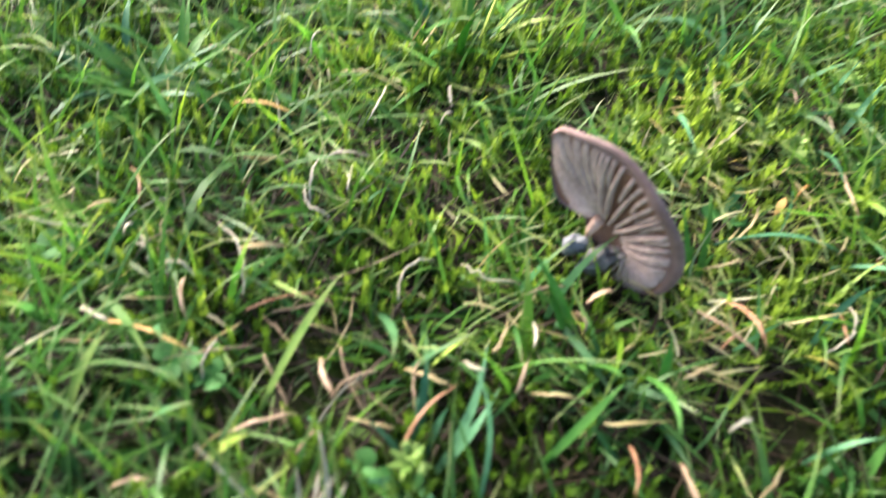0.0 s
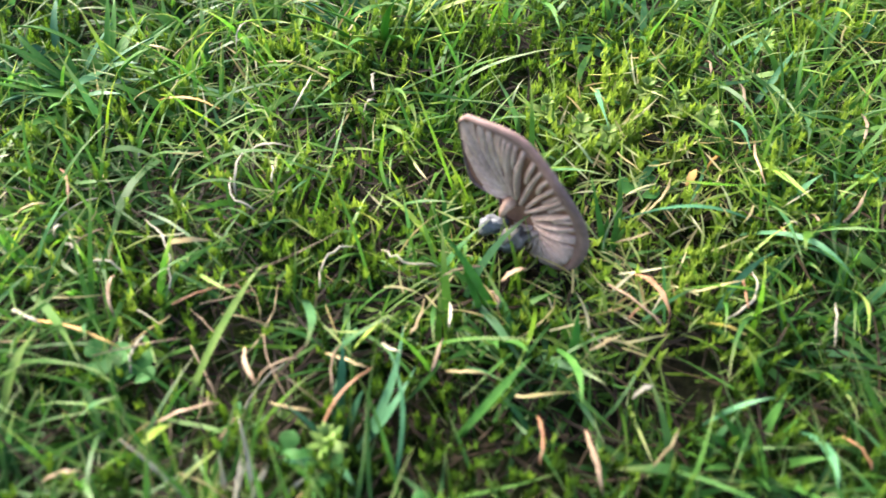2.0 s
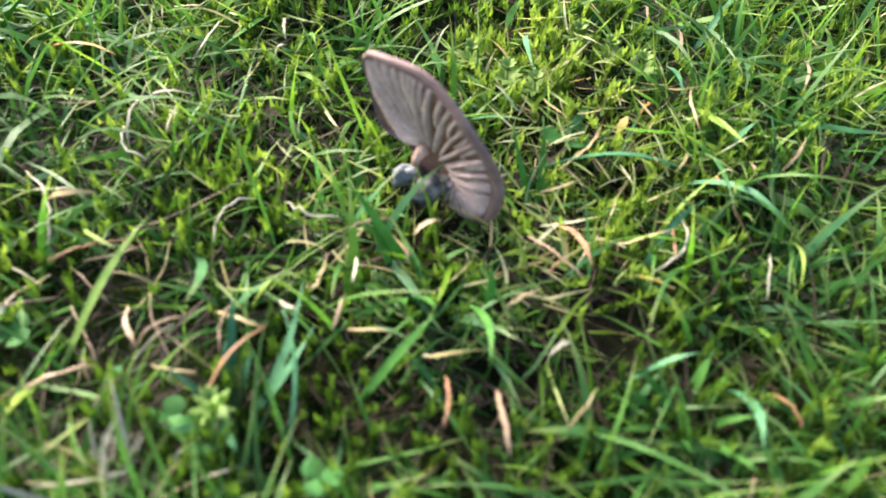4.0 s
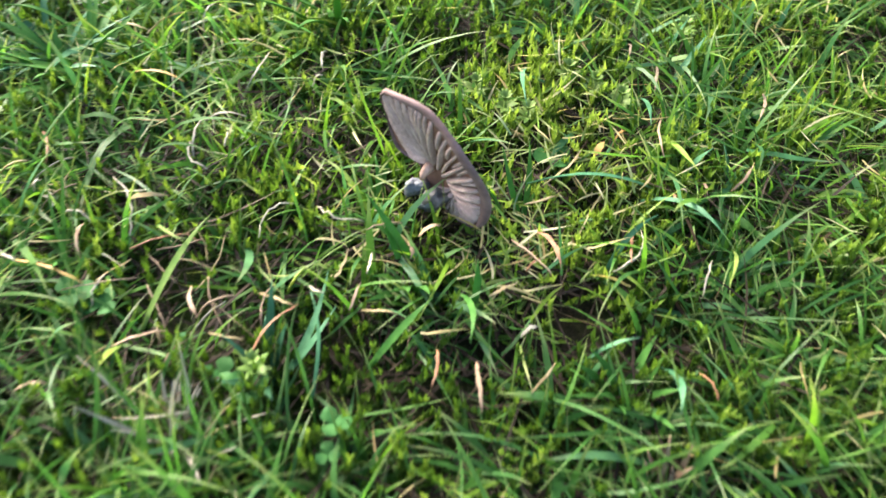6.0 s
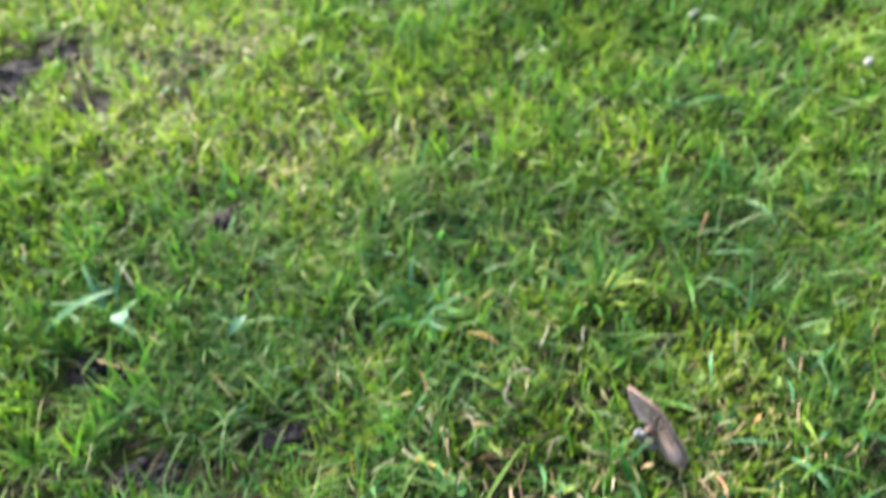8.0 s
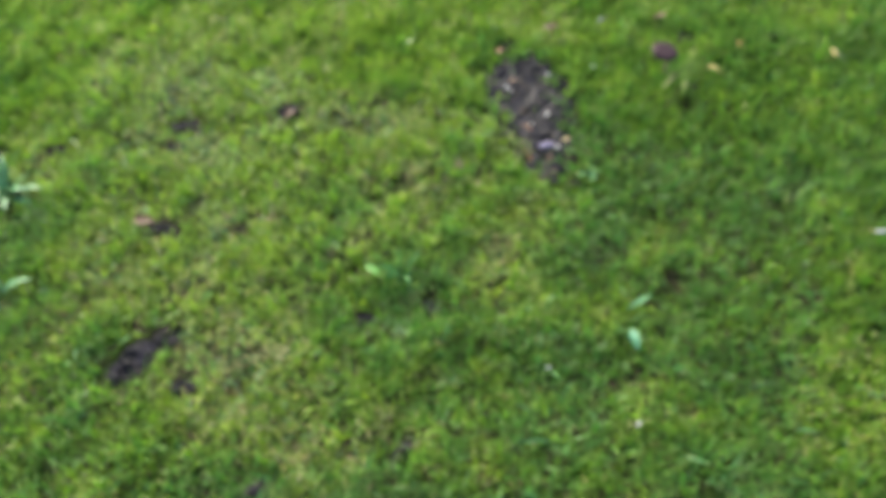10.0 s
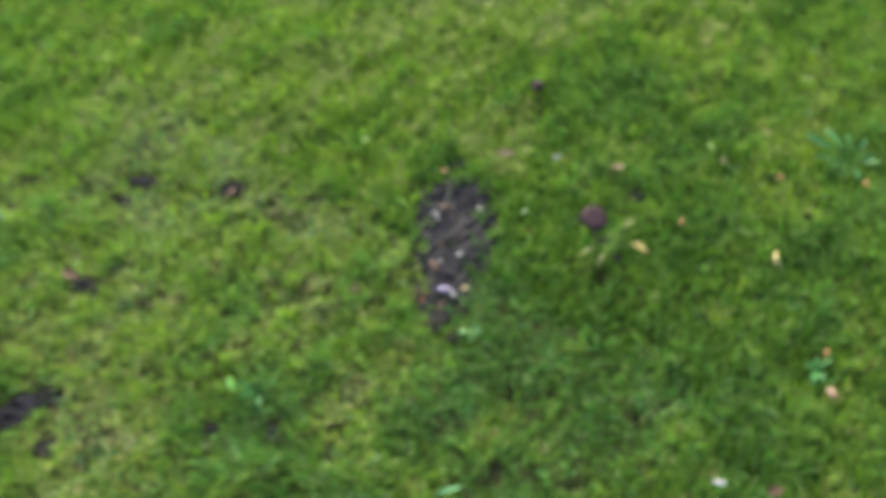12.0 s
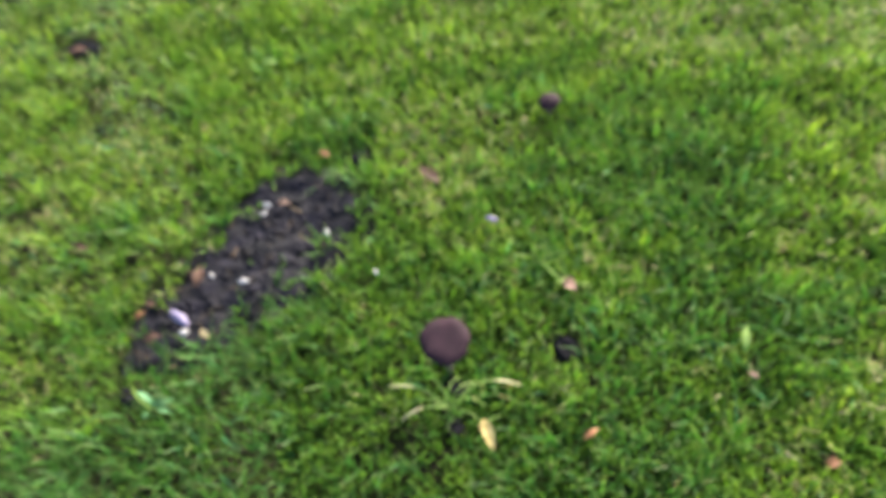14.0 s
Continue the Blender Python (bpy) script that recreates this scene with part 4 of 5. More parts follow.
def cap_shell_bm(R, dome, lip, thick, tip, wave, seed, inner, end=0.90, around=96, rings=14):
    """Cap flesh along +z. inner False: the skin and margin; True: the bed under it that holds the gills."""
    bm = bmesh.new()
    rows = []
    qs = [i / rings for i in range(1, rings + 1)]
    top = bm.verts.new((0, 0, cap_height(0, dome, lip) - (thick if inner else 0)))
    for q in qs:
        row = []
        for k in range(around):
            th = 2 * math.pi * k / around
            r = cap_radius(th, R, tip, wave, seed) * q * (1 - (0.985 - end) * rim_width(th, tip) if inner else 1.0)
            z = cap_height(q, dome, lip) + 0.0006 * math.sin(5 * th + seed) * q ** 3
            if inner:
                z -= thick * (1 - q ** 5) + 0.0003
            row.append(bm.verts.new((r * math.cos(th), r * math.sin(th), z)))
        rows.append(row)
    if not inner:
        rim = []
        for k in range(around):
            th = 2 * math.pi * k / around
            r = cap_radius(th, R, tip, wave, seed)
            rim.append((r * math.cos(th), r * math.sin(th), rows[-1][k].co.z, rim_width(th, tip)))
        for q, drop in ((1.0, 0.0005), (0.985, 0.0010), ((1 + end) / 2, 0.0013), (end, 0.0009)):
            rows.append([bm.verts.new((x * (1 - (1 - q) * w), y * (1 - (1 - q) * w), z - drop)) for x, y, z, w in rim])
    for k in range(around):
        bm.faces.new((top, rows[0][k], rows[0][(k + 1) % around]))
    for a, b in zip(rows, rows[1:]):
        for k in range(around):
            bm.faces.new((a[k], b[k], b[(k + 1) % around], a[(k + 1) % around]))
    return bm


def gill_bm(inner, outer, R, dome, lip, thick, deep, wave, lean):
    """One gill from inner to outer on the cap's plan: a thin fin that hangs from the bed, with a rounded free edge."""
    bm = bmesh.new()
    rows = []
    n = 9
    inner, outer = Vector(inner), Vector(outer)
    side = Vector((-(outer - inner).y, (outer - inner).x)).normalized()
    for i in range(n):
        f = i / (n - 1)
        p = inner.lerp(outer, f) + side * wave * 0.0006 * math.sin(f * 5 + wave * 2) * (1 - f * 0.5)
        q = min(1.0, p.length / R)
        z = cap_height(q, dome, lip) - thick * (1 - q ** 5)
        h = deep * math.sin(math.pi * (0.12 + 0.84 * f)) ** 0.6
        w = 0.00046
        rows.append([bm.verts.new((p.x + side.x * (s * w * k + lean * d), p.y + side.y * (s * w * k + lean * d), z - d)) for s, d, k in ((1, -0.0002, 0.8), (1, h * 0.9, 1.0), (0, h, 1.0), (-1, h * 0.9, 1.0), (-1, -0.0002, 0.8))])
    for a, b in zip(rows, rows[1:]):
        for k in range(4):
            bm.faces.new((a[k], b[k], b[k + 1], a[k + 1]))
    for r in (rows[0], rows[-1]):
        bm.faces.new(r)
    bmesh.ops.recalc_face_normals(bm, faces=bm.faces)
    return bm


def gill_root(th, root):
    """Where the gill that ends at the angle th springs from: the middle, or along the broken flare of the stem."""
    if not root:
        return Vector((0, 0))
    deg = (math.degrees(th) + 180) % 360 - 180
    k = min(1.0, max(0.0, (deg - 5) / 130))
    return Vector(root[0]).lerp(Vector(root[1]), k)


def mushroom(m, R, dome, lip, thick, tip, wave, seed, gills, deep, skin, bed, edge, stem_points, stem_radii, stem_mat, label, stem_label, root=None, end=0.90):
    """Cap with skin, gill bed and single gills, and a stem. m: the pose of the cap, whose top looks along +z."""
    top = new("mushroom")
    top.matrix_world = m
    cap = part("cap", cap_shell_bm(R, dome, lip, thick, tip, wave, seed, False, end), skin, top)
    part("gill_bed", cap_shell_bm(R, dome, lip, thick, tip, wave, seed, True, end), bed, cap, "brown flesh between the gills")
    for kind, start, depth in ((0.0, 0.08, deep), (1.0, 0.50, deep * 0.75), (0.5, 0.34, deep * 0.85), (1.5, 0.34, deep * 0.85)):
        for i in range(gills):
            th = 2 * math.pi * (i + 0.5 * kind) / gills + PICK.uniform(-0.045, 0.045) * (kind % 1 == 0)
            r = cap_radius(th, R, tip, wave, seed)
            if r < 0.42 * R or kind % 1 and rim_width(th, tip) > 0.9:
                continue
            rim = Vector((math.cos(th), math.sin(th))) * r * (1 - (1 - end) * rim_width(th, tip))
            origin = gill_root(th, root)
            part("gill", gill_bm(origin.lerp(rim, start + PICK.uniform(-0.02, 0.05)), rim, R, dome, lip, thick, depth * PICK.uniform(0.85, 1.1), PICK.uniform(-1, 1), PICK.uniform(-0.15, 0.15)), edge, cap)
    inv = m.inverted()
    part("stem", tube_bm([inv @ Vector(p) for p in stem_points], stem_radii, 18, 0.05, seed), stem_mat, top, stem_label)
    return tagged(top, label, "mushroom", "mushrooms on the lawn")


def cap_pose(centre, facing, up=(0, 0, 1)):
    """The pose of a cap whose top looks along facing; its +x leans towards up."""
    z = Vector(facing).normalized()
    x = (Vector(up) - z * z.dot(Vector(up))).normalized()
    y = z.cross(x)
    return Matrix.Translation(centre) @ Matrix((x, y, z)).transposed().to_4x4()


# ---- bare soil ----
clods(soil_patch(BARE_MAIN, "long bare patch of dark damp soil with stones", 0.007, 1), BARE_MAIN, 16, 0.0025, 0.0075)
for i, spot in enumerate(BARE_AND_SHADE_SMALL + BARE_NEAR):
    clods(soil_patch([spot], "small dark soil spot, for bare ground and shaded gaps", 0.004, i + 2), [spot], 6, 0.0015, 0.0040)
crumbs()



def soil_debris():
    """Scraps of straw strewn on the long bare patch."""
    n = 55
    along = RNG.uniform(0, 1, n)
    x = 0.048 - 0.105 * along + RNG.normal(0, 0.022, n)
    y = 0.850 + 0.215 * along + RNG.normal(0, 0.016, n)
    z = ground_height(x, y) + 0.0085
    arrays = blade_arrays(x, y, z, RNG.uniform(0, 6.28, n), RNG.uniform(0.004, 0.016, n), RNG.uniform(0.0006, 0.0018, n), RNG.normal(1.5, 0.1, n), RNG.normal(0, 0.2, n), RNG.normal(0, 0.6, n), RNG.uniform(0.1, 0.9, n), np.ones(n), 3)
    return tagged(new("soil_debris", mesh_of("soil_debris", *arrays, thatch_material())), "short brown straw scraps strewn on bare soil", "debris", kind="stuff")


soil_debris()

# ---- mushrooms ----
GILL_AZ, GILL_EL = radians(226.7), radians(-8.8)
gill_way = Vector((math.cos(GILL_EL) * math.cos(GILL_AZ), math.cos(GILL_EL) * math.sin(GILL_AZ), math.sin(GILL_EL)))
centre = Vector((0.0996, 0.1879, 0.0137)) + gill_way * 0.0015
TORN = [(0, 1.0), (112, 1.0), (126, 0.985), (140, 0.97), (152, 0.94), (162, 0.84), (170, 0.64), (178, 0.46), (196, 0.26), (215, 0.22), (234, 0.29), (252, 0.45), (276, 0.56), (305, 0.77), (320, 0.98), (330, 1.05), (345, 1.01), (360, 1.0)]
stump = centre + Vector((0, 0, -0.0034)) + gill_way * 0.0012
half_cap = mushroom(cap_pose(centre, -gill_way), 0.0236, 0.0034, 0.0006, 0.0022, TORN, 0.014, 0.7, 27, 0.0026, CAP_SKIN, CAP_FLESH, GILL,
                    [stump - gill_way * 0.0022, stump, stump + gill_way * 0.0008 + Vector((-0.0004, 0, -0.0012)), stump + gill_way * 0.0008 + Vector((-0.0006, 0, -0.0030))], [0.0017, 0.0014, 0.0011, 0.0008], STUMP,
                    "toppled torn half of a grey-brown mushroom, gills showing", "broken brown stump of stem", ((-0.0034, 0.0), (-0.0082, 0.0098)), 0.86)
for spot, size, n_, squash in (((0.0944, 0.1862, 0.0022), 0.0027, 3, 0.85), ((0.0984, 0.1830, -0.0014), 0.0032, 5, 0.8), ((0.1010, 0.1822, 0.0022), 0.0030, 7, 1.2), ((0.0962, 0.1856, 0.0036), 0.0018, 9, 0.7)):
    bm = lump_bm(size, n_, squash, 0.75, 3)
    bm.transform(half_cap.matrix_world.inverted() @ Matrix.Translation(spot))
    part("stem_scrap", bm, STEM if n_ == 7 else STEM_BASE, half_cap, "grey-brown torn flare of stem" if n_ == 7 else "bluish grey torn scrap of stem")
mushroom(cap_pose((0.1628, 1.1054, 0.0335), (0.16, -0.05, 1.0), (1, 0, 0)), 0.0206, -0.0008, 0.0040, 0.0026, [], 0.05, 2.1, 22, 0.0020, CAP_PURPLE, CAP_FLESH, GILL,
         [(0.1628, 1.1054, 0.0305), (0.165, 1.106, 0.018), (0.168, 1.105, 0.002), (0.170, 1.104, -0.018)], [0.0032, 0.0028, 0.0029, 0.0036], STEM_DARK,
         "upright mushroom with a flat purple-brown cap", "dark slender stem")
mushroom(cap_pose((-0.0547, 1.3051, 0.0130), (0.05, -0.15, 1.0), (1, 0, 0)), 0.0110, 0.0040, 0.0012, 0.0016, [], 0.02, 3.3, 16, 0.0014, CAP_PURPLE, CAP_FLESH, GILL,
         [(-0.0547, 1.3051, 0.013), (-0.054, 1.305, 0.004), (-0.053, 1.305, -0.018)], [0.0022, 0.0020, 0.0025], STEM_DARK,
         "small purple-brown mushroom low in the grass", "dark slender stem")
fallen = Vector((-0.202, 1.707, 0.002)) + Vector((-0.649, 0.761, 0)) * 0.032 + Vector((0, 0, 0.042))
mushroom(cap_pose(fallen, (-0.55, 0.65, 0.50)), 0.034, 0.009, 0.002, 0.005, [], 0.03, 1.2, 34, 0.004, CAP_PURPLE, CAP_PURPLE, GILL_DARK,
         [fallen, fallen.lerp(Vector((-0.202, 1.707, 0.0)), 0.35), fallen.lerp(Vector((-0.202, 1.707, 0.0)), 0.75), Vector((-0.202, 1.707, 0.0))], [0.0060, 0.0065, 0.0070, 0.0045], STEM_PALE,
         "toppled large mushroom with dark gills and white stem", "thick white stem")

# ---- stones and bits on the soil ----
for x, y, r, s in ((-0.065, 1.006, 0.0042, 1), (-0.056, 1.000, 0.0028, 2), (-0.008, 1.050, 0.0046, 3), (-0.007, 0.937, 0.0030, 4), (0.012, 0.963, 0.0042, 5), (0.042, 0.900, 0.0050, 6)):
    pebble(x, y, -0.007, r, STONE_WHITE, "small white stone lying on dark soil", s, s * 50)
pebble(0.026, 0.900, -0.0075, 0.0085, STONE_LILAC, "shiny lilac stone lying on dark soil", 8, 30, 0.45)
pebble(0.058, 1.078, 0.001, 0.0036, STONE_WHITE, "small white stone caught in the grass", 9, 10)
pebble(0.230, 0.491, 0.002, 0.0042, STONE_WHITE, "small white stone caught in the grass", 10, 70)
pebble(0.487, 0.850, 0.004, 0.0062, STONE_WHITE, "small white stone caught in the grass", 11, 20)
pebble(0.202, 1.740, 0.002, 0.0080, STONE_WHITE, "small white stone caught in the grass", 12, 80, 0.9)
pebble(0.114, 0.534, 0.001, 0.0034, STONE_WHITE, "small white stone caught in the grass", 13, 40)
pebble(0.047, 1.197, 0.000, 0.0050, STONE_LILAC, "small bluish stone in the grass", 14, 40)
for x, y, h, n_, mat, label in (
    (0.000, 0.878, 40, 0.015, LEAF_BROWN, "curled brown dead leaf on bare soil"), (0.008, 0.866, 110, 0.012, LEAF_ORANGE, "small orange-brown dead leaf on soil"),
    (0.052, 0.918, 20, 0.015, BLADE["pale"], "small pale straw-coloured leaf at the soil's edge"), (-0.010, 0.925, 150, 0.022, LEAF_BROWN, "curled brown dead leaf on bare soil"),
    (-0.060, 1.022, 60, 0.014, LEAF_PINK, "pale pinkish dead leaf on bare soil"), (0.035, 0.872, 75, 0.018, LEAF_BROWN, "curled brown dead leaf on bare soil")):
    loose_leaf("dead_leaf", x, y, -0.0065, h, n_, n_ * 0.45, mat, label, 8, 0.2, 10)

# ---- leaves and weeds ----
loose_leaf("fallen_leaf", -0.095, 1.077, 0.002, 30, 0.014, 0.008, LEAF_ORANGE, "small orange fallen leaf on grass", 10, 0.1)
loose_leaf("fallen_leaf", 0.478, 1.396, 0.003, 100, 0.014, 0.010, LEAF_ORANGE, "small orange fallen leaf on grass", 10, 0.1)
loose_leaf("fallen_leaf", 0.364, 1.337, 0.008, 60, 0.011, 0.009, LEAF_ORANGE, "small orange fallen leaf on grass", 10, 0.1)
loose_leaf("fallen_leaf", 0.278, 1.327, 0.001, 20, 0.010, 0.005, LEAF_PINK, "pinkish brown withered leaf on grass", 8, 0.15)
loose_leaf("fallen_leaf", 0.272, 1.183, 0.006, 100, 0.016, 0.005, LEAF_ORANGE, "dull orange narrow withered leaf on grass", 8, 0.15)
loose_leaf("fallen_leaf", 0.250, 1.335, 0.010, 147, 0.024, 0.0070, BLADE["olive"], "pale lime-green leaf standing in grass", 12, 0.12)
loose_leaf("fallen_leaf", -0.245, 1.061, 0.003, 40, 0.018, 0.012, BLADE["olive"], "small lime-yellow leaf on grass", 10, 0.1)
loose_leaf("fallen_leaf", 0.415, 1.200, 0.004, -70, 0.026, 0.0055, LEAF_YELLOW, "narrow pale yellow fallen leaf on grass", 10, 0.1)
loose_leaf("fallen_leaf", 0.141, 1.230, 0.001, 20, 0.020, 0.011, LEAF_PINK, "pinkish brown withered leaf on grass", 8, 0.15)
loose_leaf("fallen_leaf", 0.560, 1.041, 0.004, -40, 0.019, 0.010, LEAF_PINK, "pinkish orange withered leaf on grass", 10, 0.15)
loose_leaf("fallen_leaf", 0.532, 1.092, 0.006, 80, 0.015, 0.007, LEAF_ORANGE, "pinkish orange withered leaf on grass", 15, 0.15)
loose_leaf("fallen_leaf", 0.206, 0.597, 0.006, -64, 0.034, 0.0115, LEAF_GREY, "grey-green oval leaf lying on grass", 6, 0.12)
loose_leaf("fallen_leaf", 0.203, 0.651, 0.009, 48, 0.038, 0.0075, LEAF_ROSETTE, "pale grey-green narrow leaf lying on grass", 3, 0.12)
loose_leaf("fallen_leaf", -0.138, 0.606, 0.008, -28, 0.032, 0.009, BLADE["green"], "bright lime-green leaf standing in grass", 10, 0.12)
loose_leaf("fallen_leaf", -0.186, 0.205, 0.007, -65, 0.013, 0.010, LEAF_GREY, "pale bluish leaf lying on grass", 15, 0.15)
loose_leaf("fallen_leaf", -0.120, 0.212, 0.007, 60, 0.014, 0.006, LEAF_GREY, "pale bluish leaf lying on grass", 15, 0.15)
loose_leaf("fallen_leaf", 0.149, 0.204, 0.002, 55, 0.0065, 0.0022, BLADE["amber"], "tiny yellow withered leaf in grass", 15, 0.15)
loose_leaf("fallen_leaf", 0.550, 0.880, 0.000, 40, 0.022, 0.014, LEAF_BROWN, "curled brown dead leaf in grass", 10, 0.15)
loose_leaf("fallen_leaf", -0.488, 0.606, -0.006, 10, 0.040, 0.016, LEAF_BROWN, "reddish brown dead leaf in the grass", 4, 0.12)
loose_leaf("fallen_leaf", -0.376, 0.862, -0.008, 70, 0.022, 0.010, LEAF_BROWN, "reddish brown dead leaf in the grass", 4, 0.12)
loose_leaf("fallen_leaf", -0.030, 1.165, -0.005, 20, 0.030, 0.013, LEAF_BROWN, "reddish brown dead leaf in the grass", 4, 0.12)
loose_leaf("fallen_leaf", -0.089, 0.824, -0.005, 70, 0.022, 0.012, LEAF_BROWN, "reddish brown dead leaf in the grass", 4, 0.12)
loose_leaf("fallen_leaf", 0.250, 0.302, -0.003, 10, 0.013, 0.005, LEAF_BROWN, "reddish brown crumpled dead leaf in grass", 16, 0.3)
yellowing_plant(0.2085, 1.0895, 0.000, (
    (226, 0.056, 1.3, 0.40, 2.2, BLADE["cream"]), (262, 0.042, 1.3, 0.50, 1.8, BLADE["cream"]), (86, 0.062, 1.3, 0.36, 1.9, BLADE["cream"]), (22, 0.049, 1.2, 0.42, 10.0, LEAF_YELLOW),
    (190, 0.034, 1.4, 0.0, 0, None), (140, 0.030, 1.2, 0.0, 0, None), (110, 0.034, 1.1, 0.0, 0, None), (240, 0.036, 1.1, 0.0, 0, None), (70, 0.030, 1.1, 0.0, 0, None)), "sprawling grass plant with yellowed tips beside the mushroom")

rosette(-0.715, 0.601, 22, 0.066, 0.0095, LEAF_ROSETTE, "pale bluish green rosette weed in the lawn", 28, 1)
rosette(-0.615, 0.443, 9, 0.050, 0.008, LEAF_ROSETTE, "pale bluish green rosette weed in the lawn", 28, 2)
rosette(-0.105, 0.622, 7, 0.040, 0.006, LEAF_WEED, "dark green rosette weed in the lawn", 24, 3)
rosette(-0.953, 0.708, 16, 0.065, 0.010, LEAF_WEED, "large dark green rosette weed in the lawn", 18, 4)
spoon_weed(0.445, 1.435, ((176, 0.082, 0.012), (152, 0.070, 0.011), (122, 0.050, 0.010), (205, 0.060, 0.009), (230, 0.045, 0.009), (85, 0.050, 0.009), (50, 0.040, 0.008), (20, 0.046, 0.009), (300, 0.046, 0.009), (265, 0.036, 0.008)), "bluish green spoon-leaved weed in the lawn")
rosette(0.535, 1.070, 9, 0.036, 0.009, LEAF_WEED, "bluish green weed with withered leaves", 18, 7)
rosette(0.100, 0.860, 6, 0.030, 0.006, LEAF_ROSETTE, "pale green small weed in the lawn", 24, 8)
rosette(-0.200, 0.215, 9, 0.040, 0.0042, LEAF_ROSETTE, "bluish green weed with long leaves", 26, 9)
tuft(0.064, 0.270, 18, 0.042, 0.0026, "green", "dense tuft of broad green grass blades", 1, 0.5, 1.3)
tuft(-0.020, 0.240, 44, 0.036, 0.0026, "green", "dense tuft of broad green grass blades", 2, 0.6, 1.35)
tuft(-0.030, 0.246, 20, 0.034, 0.0024, "blue", "dense tuft of dark bluish green grass blades", 12, 0.6, 1.3)
tuft(-0.098, 0.612, 6, 0.030, 0.0016, "blue", "tuft of bluish green broad grass blades", 3)
tuft(0.066, 0.272, 22, 0.032, 0.0018, "lime", "tuft of light green grass blades", 4, 0.2, 1.1)
tuft(0.135, 1.236, 8, 0.045, 0.0030, "olive", "tuft of pale green grass blades", 5)
tuft(0.095, 0.163, 10, 0.030, 0.0022, "green", "tuft of green grass in front of the mushroom", 6)
tuft(0.085, 0.186, 6, 0.026, 0.0018, "green", "tuft of green grass beside the mushroom", 7)
tuft(0.125, 0.185, 9, 0.026, 0.0018, "green", "tuft of green grass behind the mushroom", 8)
tuft(0.060, 0.130, 9, 0.030, 0.0022, "blue", "tuft of bluish green grass blades", 9)
tuft(0.150, 0.128, 9, 0.030, 0.0024, "green", "tuft of green grass blades", 10)
tuft(0.041, 0.110, 20, 0.032, 0.0012, "white", "withered tuft of pale fibrous grass", 13, 0.1, 1.0)
tuft(0.1565, 0.105, 7, 0.022, 0.0017, "tan", "small stub of pinkish withered grass", 14, 0.0, 0.5)
tuft(0.058, 0.272, 7, 0.030, 0.0030, "blue", "tuft of bluish green grass blades", 11)
for x, y, n_ in ((0.058, 0.127, 7), (0.150, 0.232, 11), (0.158, 0.226, 9), (0.142, 0.238, 8), (0.183, 0.262, 10), (0.121, 0.222, 9), (0.128, 0.218, 7), (0.112, 0.229, 8)):
    moss_star(x, y, n_)
clover(0.006, 0.149, -0.003, 0.0062, 20)
clover(0.013, 0.147, -0.005, 0.0055, 80)
clover(0.056, 0.124, -0.004, 0.0060, 40)
clover(0.079, 0.113, 0.001, 0.0044, 10)
clover(0.136, 0.204, -0.003, 0.0068, 60)
clover(0.078, 0.106, -0.001, 0.0034, 100)
clover(-0.030, 0.180, -0.004, 0.0060, 30)
clover(0.048, 0.128, -0.005, 0.0050, 70)

# ---- single blades and straws ----
PALE = [
    (-0.088, 0.085, -0.108, 0.091, 1.6),
    (-0.192, 0.182, -0.163, 0.177, 1.9),
    (-0.108, 0.171, -0.125, 0.183, 1.4),
    (-0.04, 0.325, -0.04, 0.338, 1.7),
    (0.0116, 0.2623, 0.0035, 0.2463, 2.1),
    (0.0301, 0.2495, 0.0399, 0.2453, 1.3),
    (-0.0253, 0.1868, -0.0168, 0.1888, 1.9),
    (0.0142, 0.1793, 0.0263, 0.1779, 2.8),
    (0.1439, 0.2047, 0.1312, 0.1871, 1.7),
    (0.0555, 0.1488, 0.0656, 0.1436, 2.1),
    (0.0746, 0.154, 0.0777, 0.162, 2),
    (0.0446, 0.1365, 0.0545, 0.133, 1.4),
    (0.0826, 0.1447, 0.0921, 0.1419, 1.9),
    (0.1257, 0.1226, 0.1316, 0.1298, 1.4),
    (0.1156, 0.1505, 0.123, 0.1531, 1.7),
    (-0.0114, 0.2562, 0.0049, 0.2476, 1.6),
    (0.1254, 0.1823, 0.1355, 0.1835, 1.6),
]
WHITE = [
    (-0.192, 0.23, -0.21, 0.245, 2.1),
    (-0.167, 0.12, -0.169, 0.134, 1.6),
    (0.431, 1.182, 0.413, 1.196, 4.6, 0.008),
    (0.0438, 0.2435, 0.0404, 0.2233, 1.5),
    (0.0225, 0.2697, 0.0215, 0.2494, 1.3),
    (0.0625, 0.2453, 0.063, 0.2319, 1.8),
    (0.0599, 0.2282, 0.0631, 0.2296, 1.5),
    (0.0366, 0.207, 0.038, 0.1981, 1.4),
    (-0.0135, 0.1807, -0.0108, 0.1818, 1.9),
    (-0.011, 0.179, -0.0061, 0.1748, 1.8),
    (-0.0169, 0.1595, -0.0072, 0.1532, 2.2),
    (0.0683, 0.1518, 0.0728, 0.1475, 1.7),
    (0.0837, 0.1633, 0.0833, 0.1541, 1.8),
    (0.1237, 0.1386, 0.1275, 0.1396, 2.3),
    (0.1768, 0.1648, 0.1709, 0.1504, 1.3),
    (0.1708, 0.1893, 0.1725, 0.1864, 1.2),
    (0.0286, 0.1959, 0.0296, 0.208, 1.7),
    (0.0287, 0.211, 0.0424, 0.2103, 1.5),
]
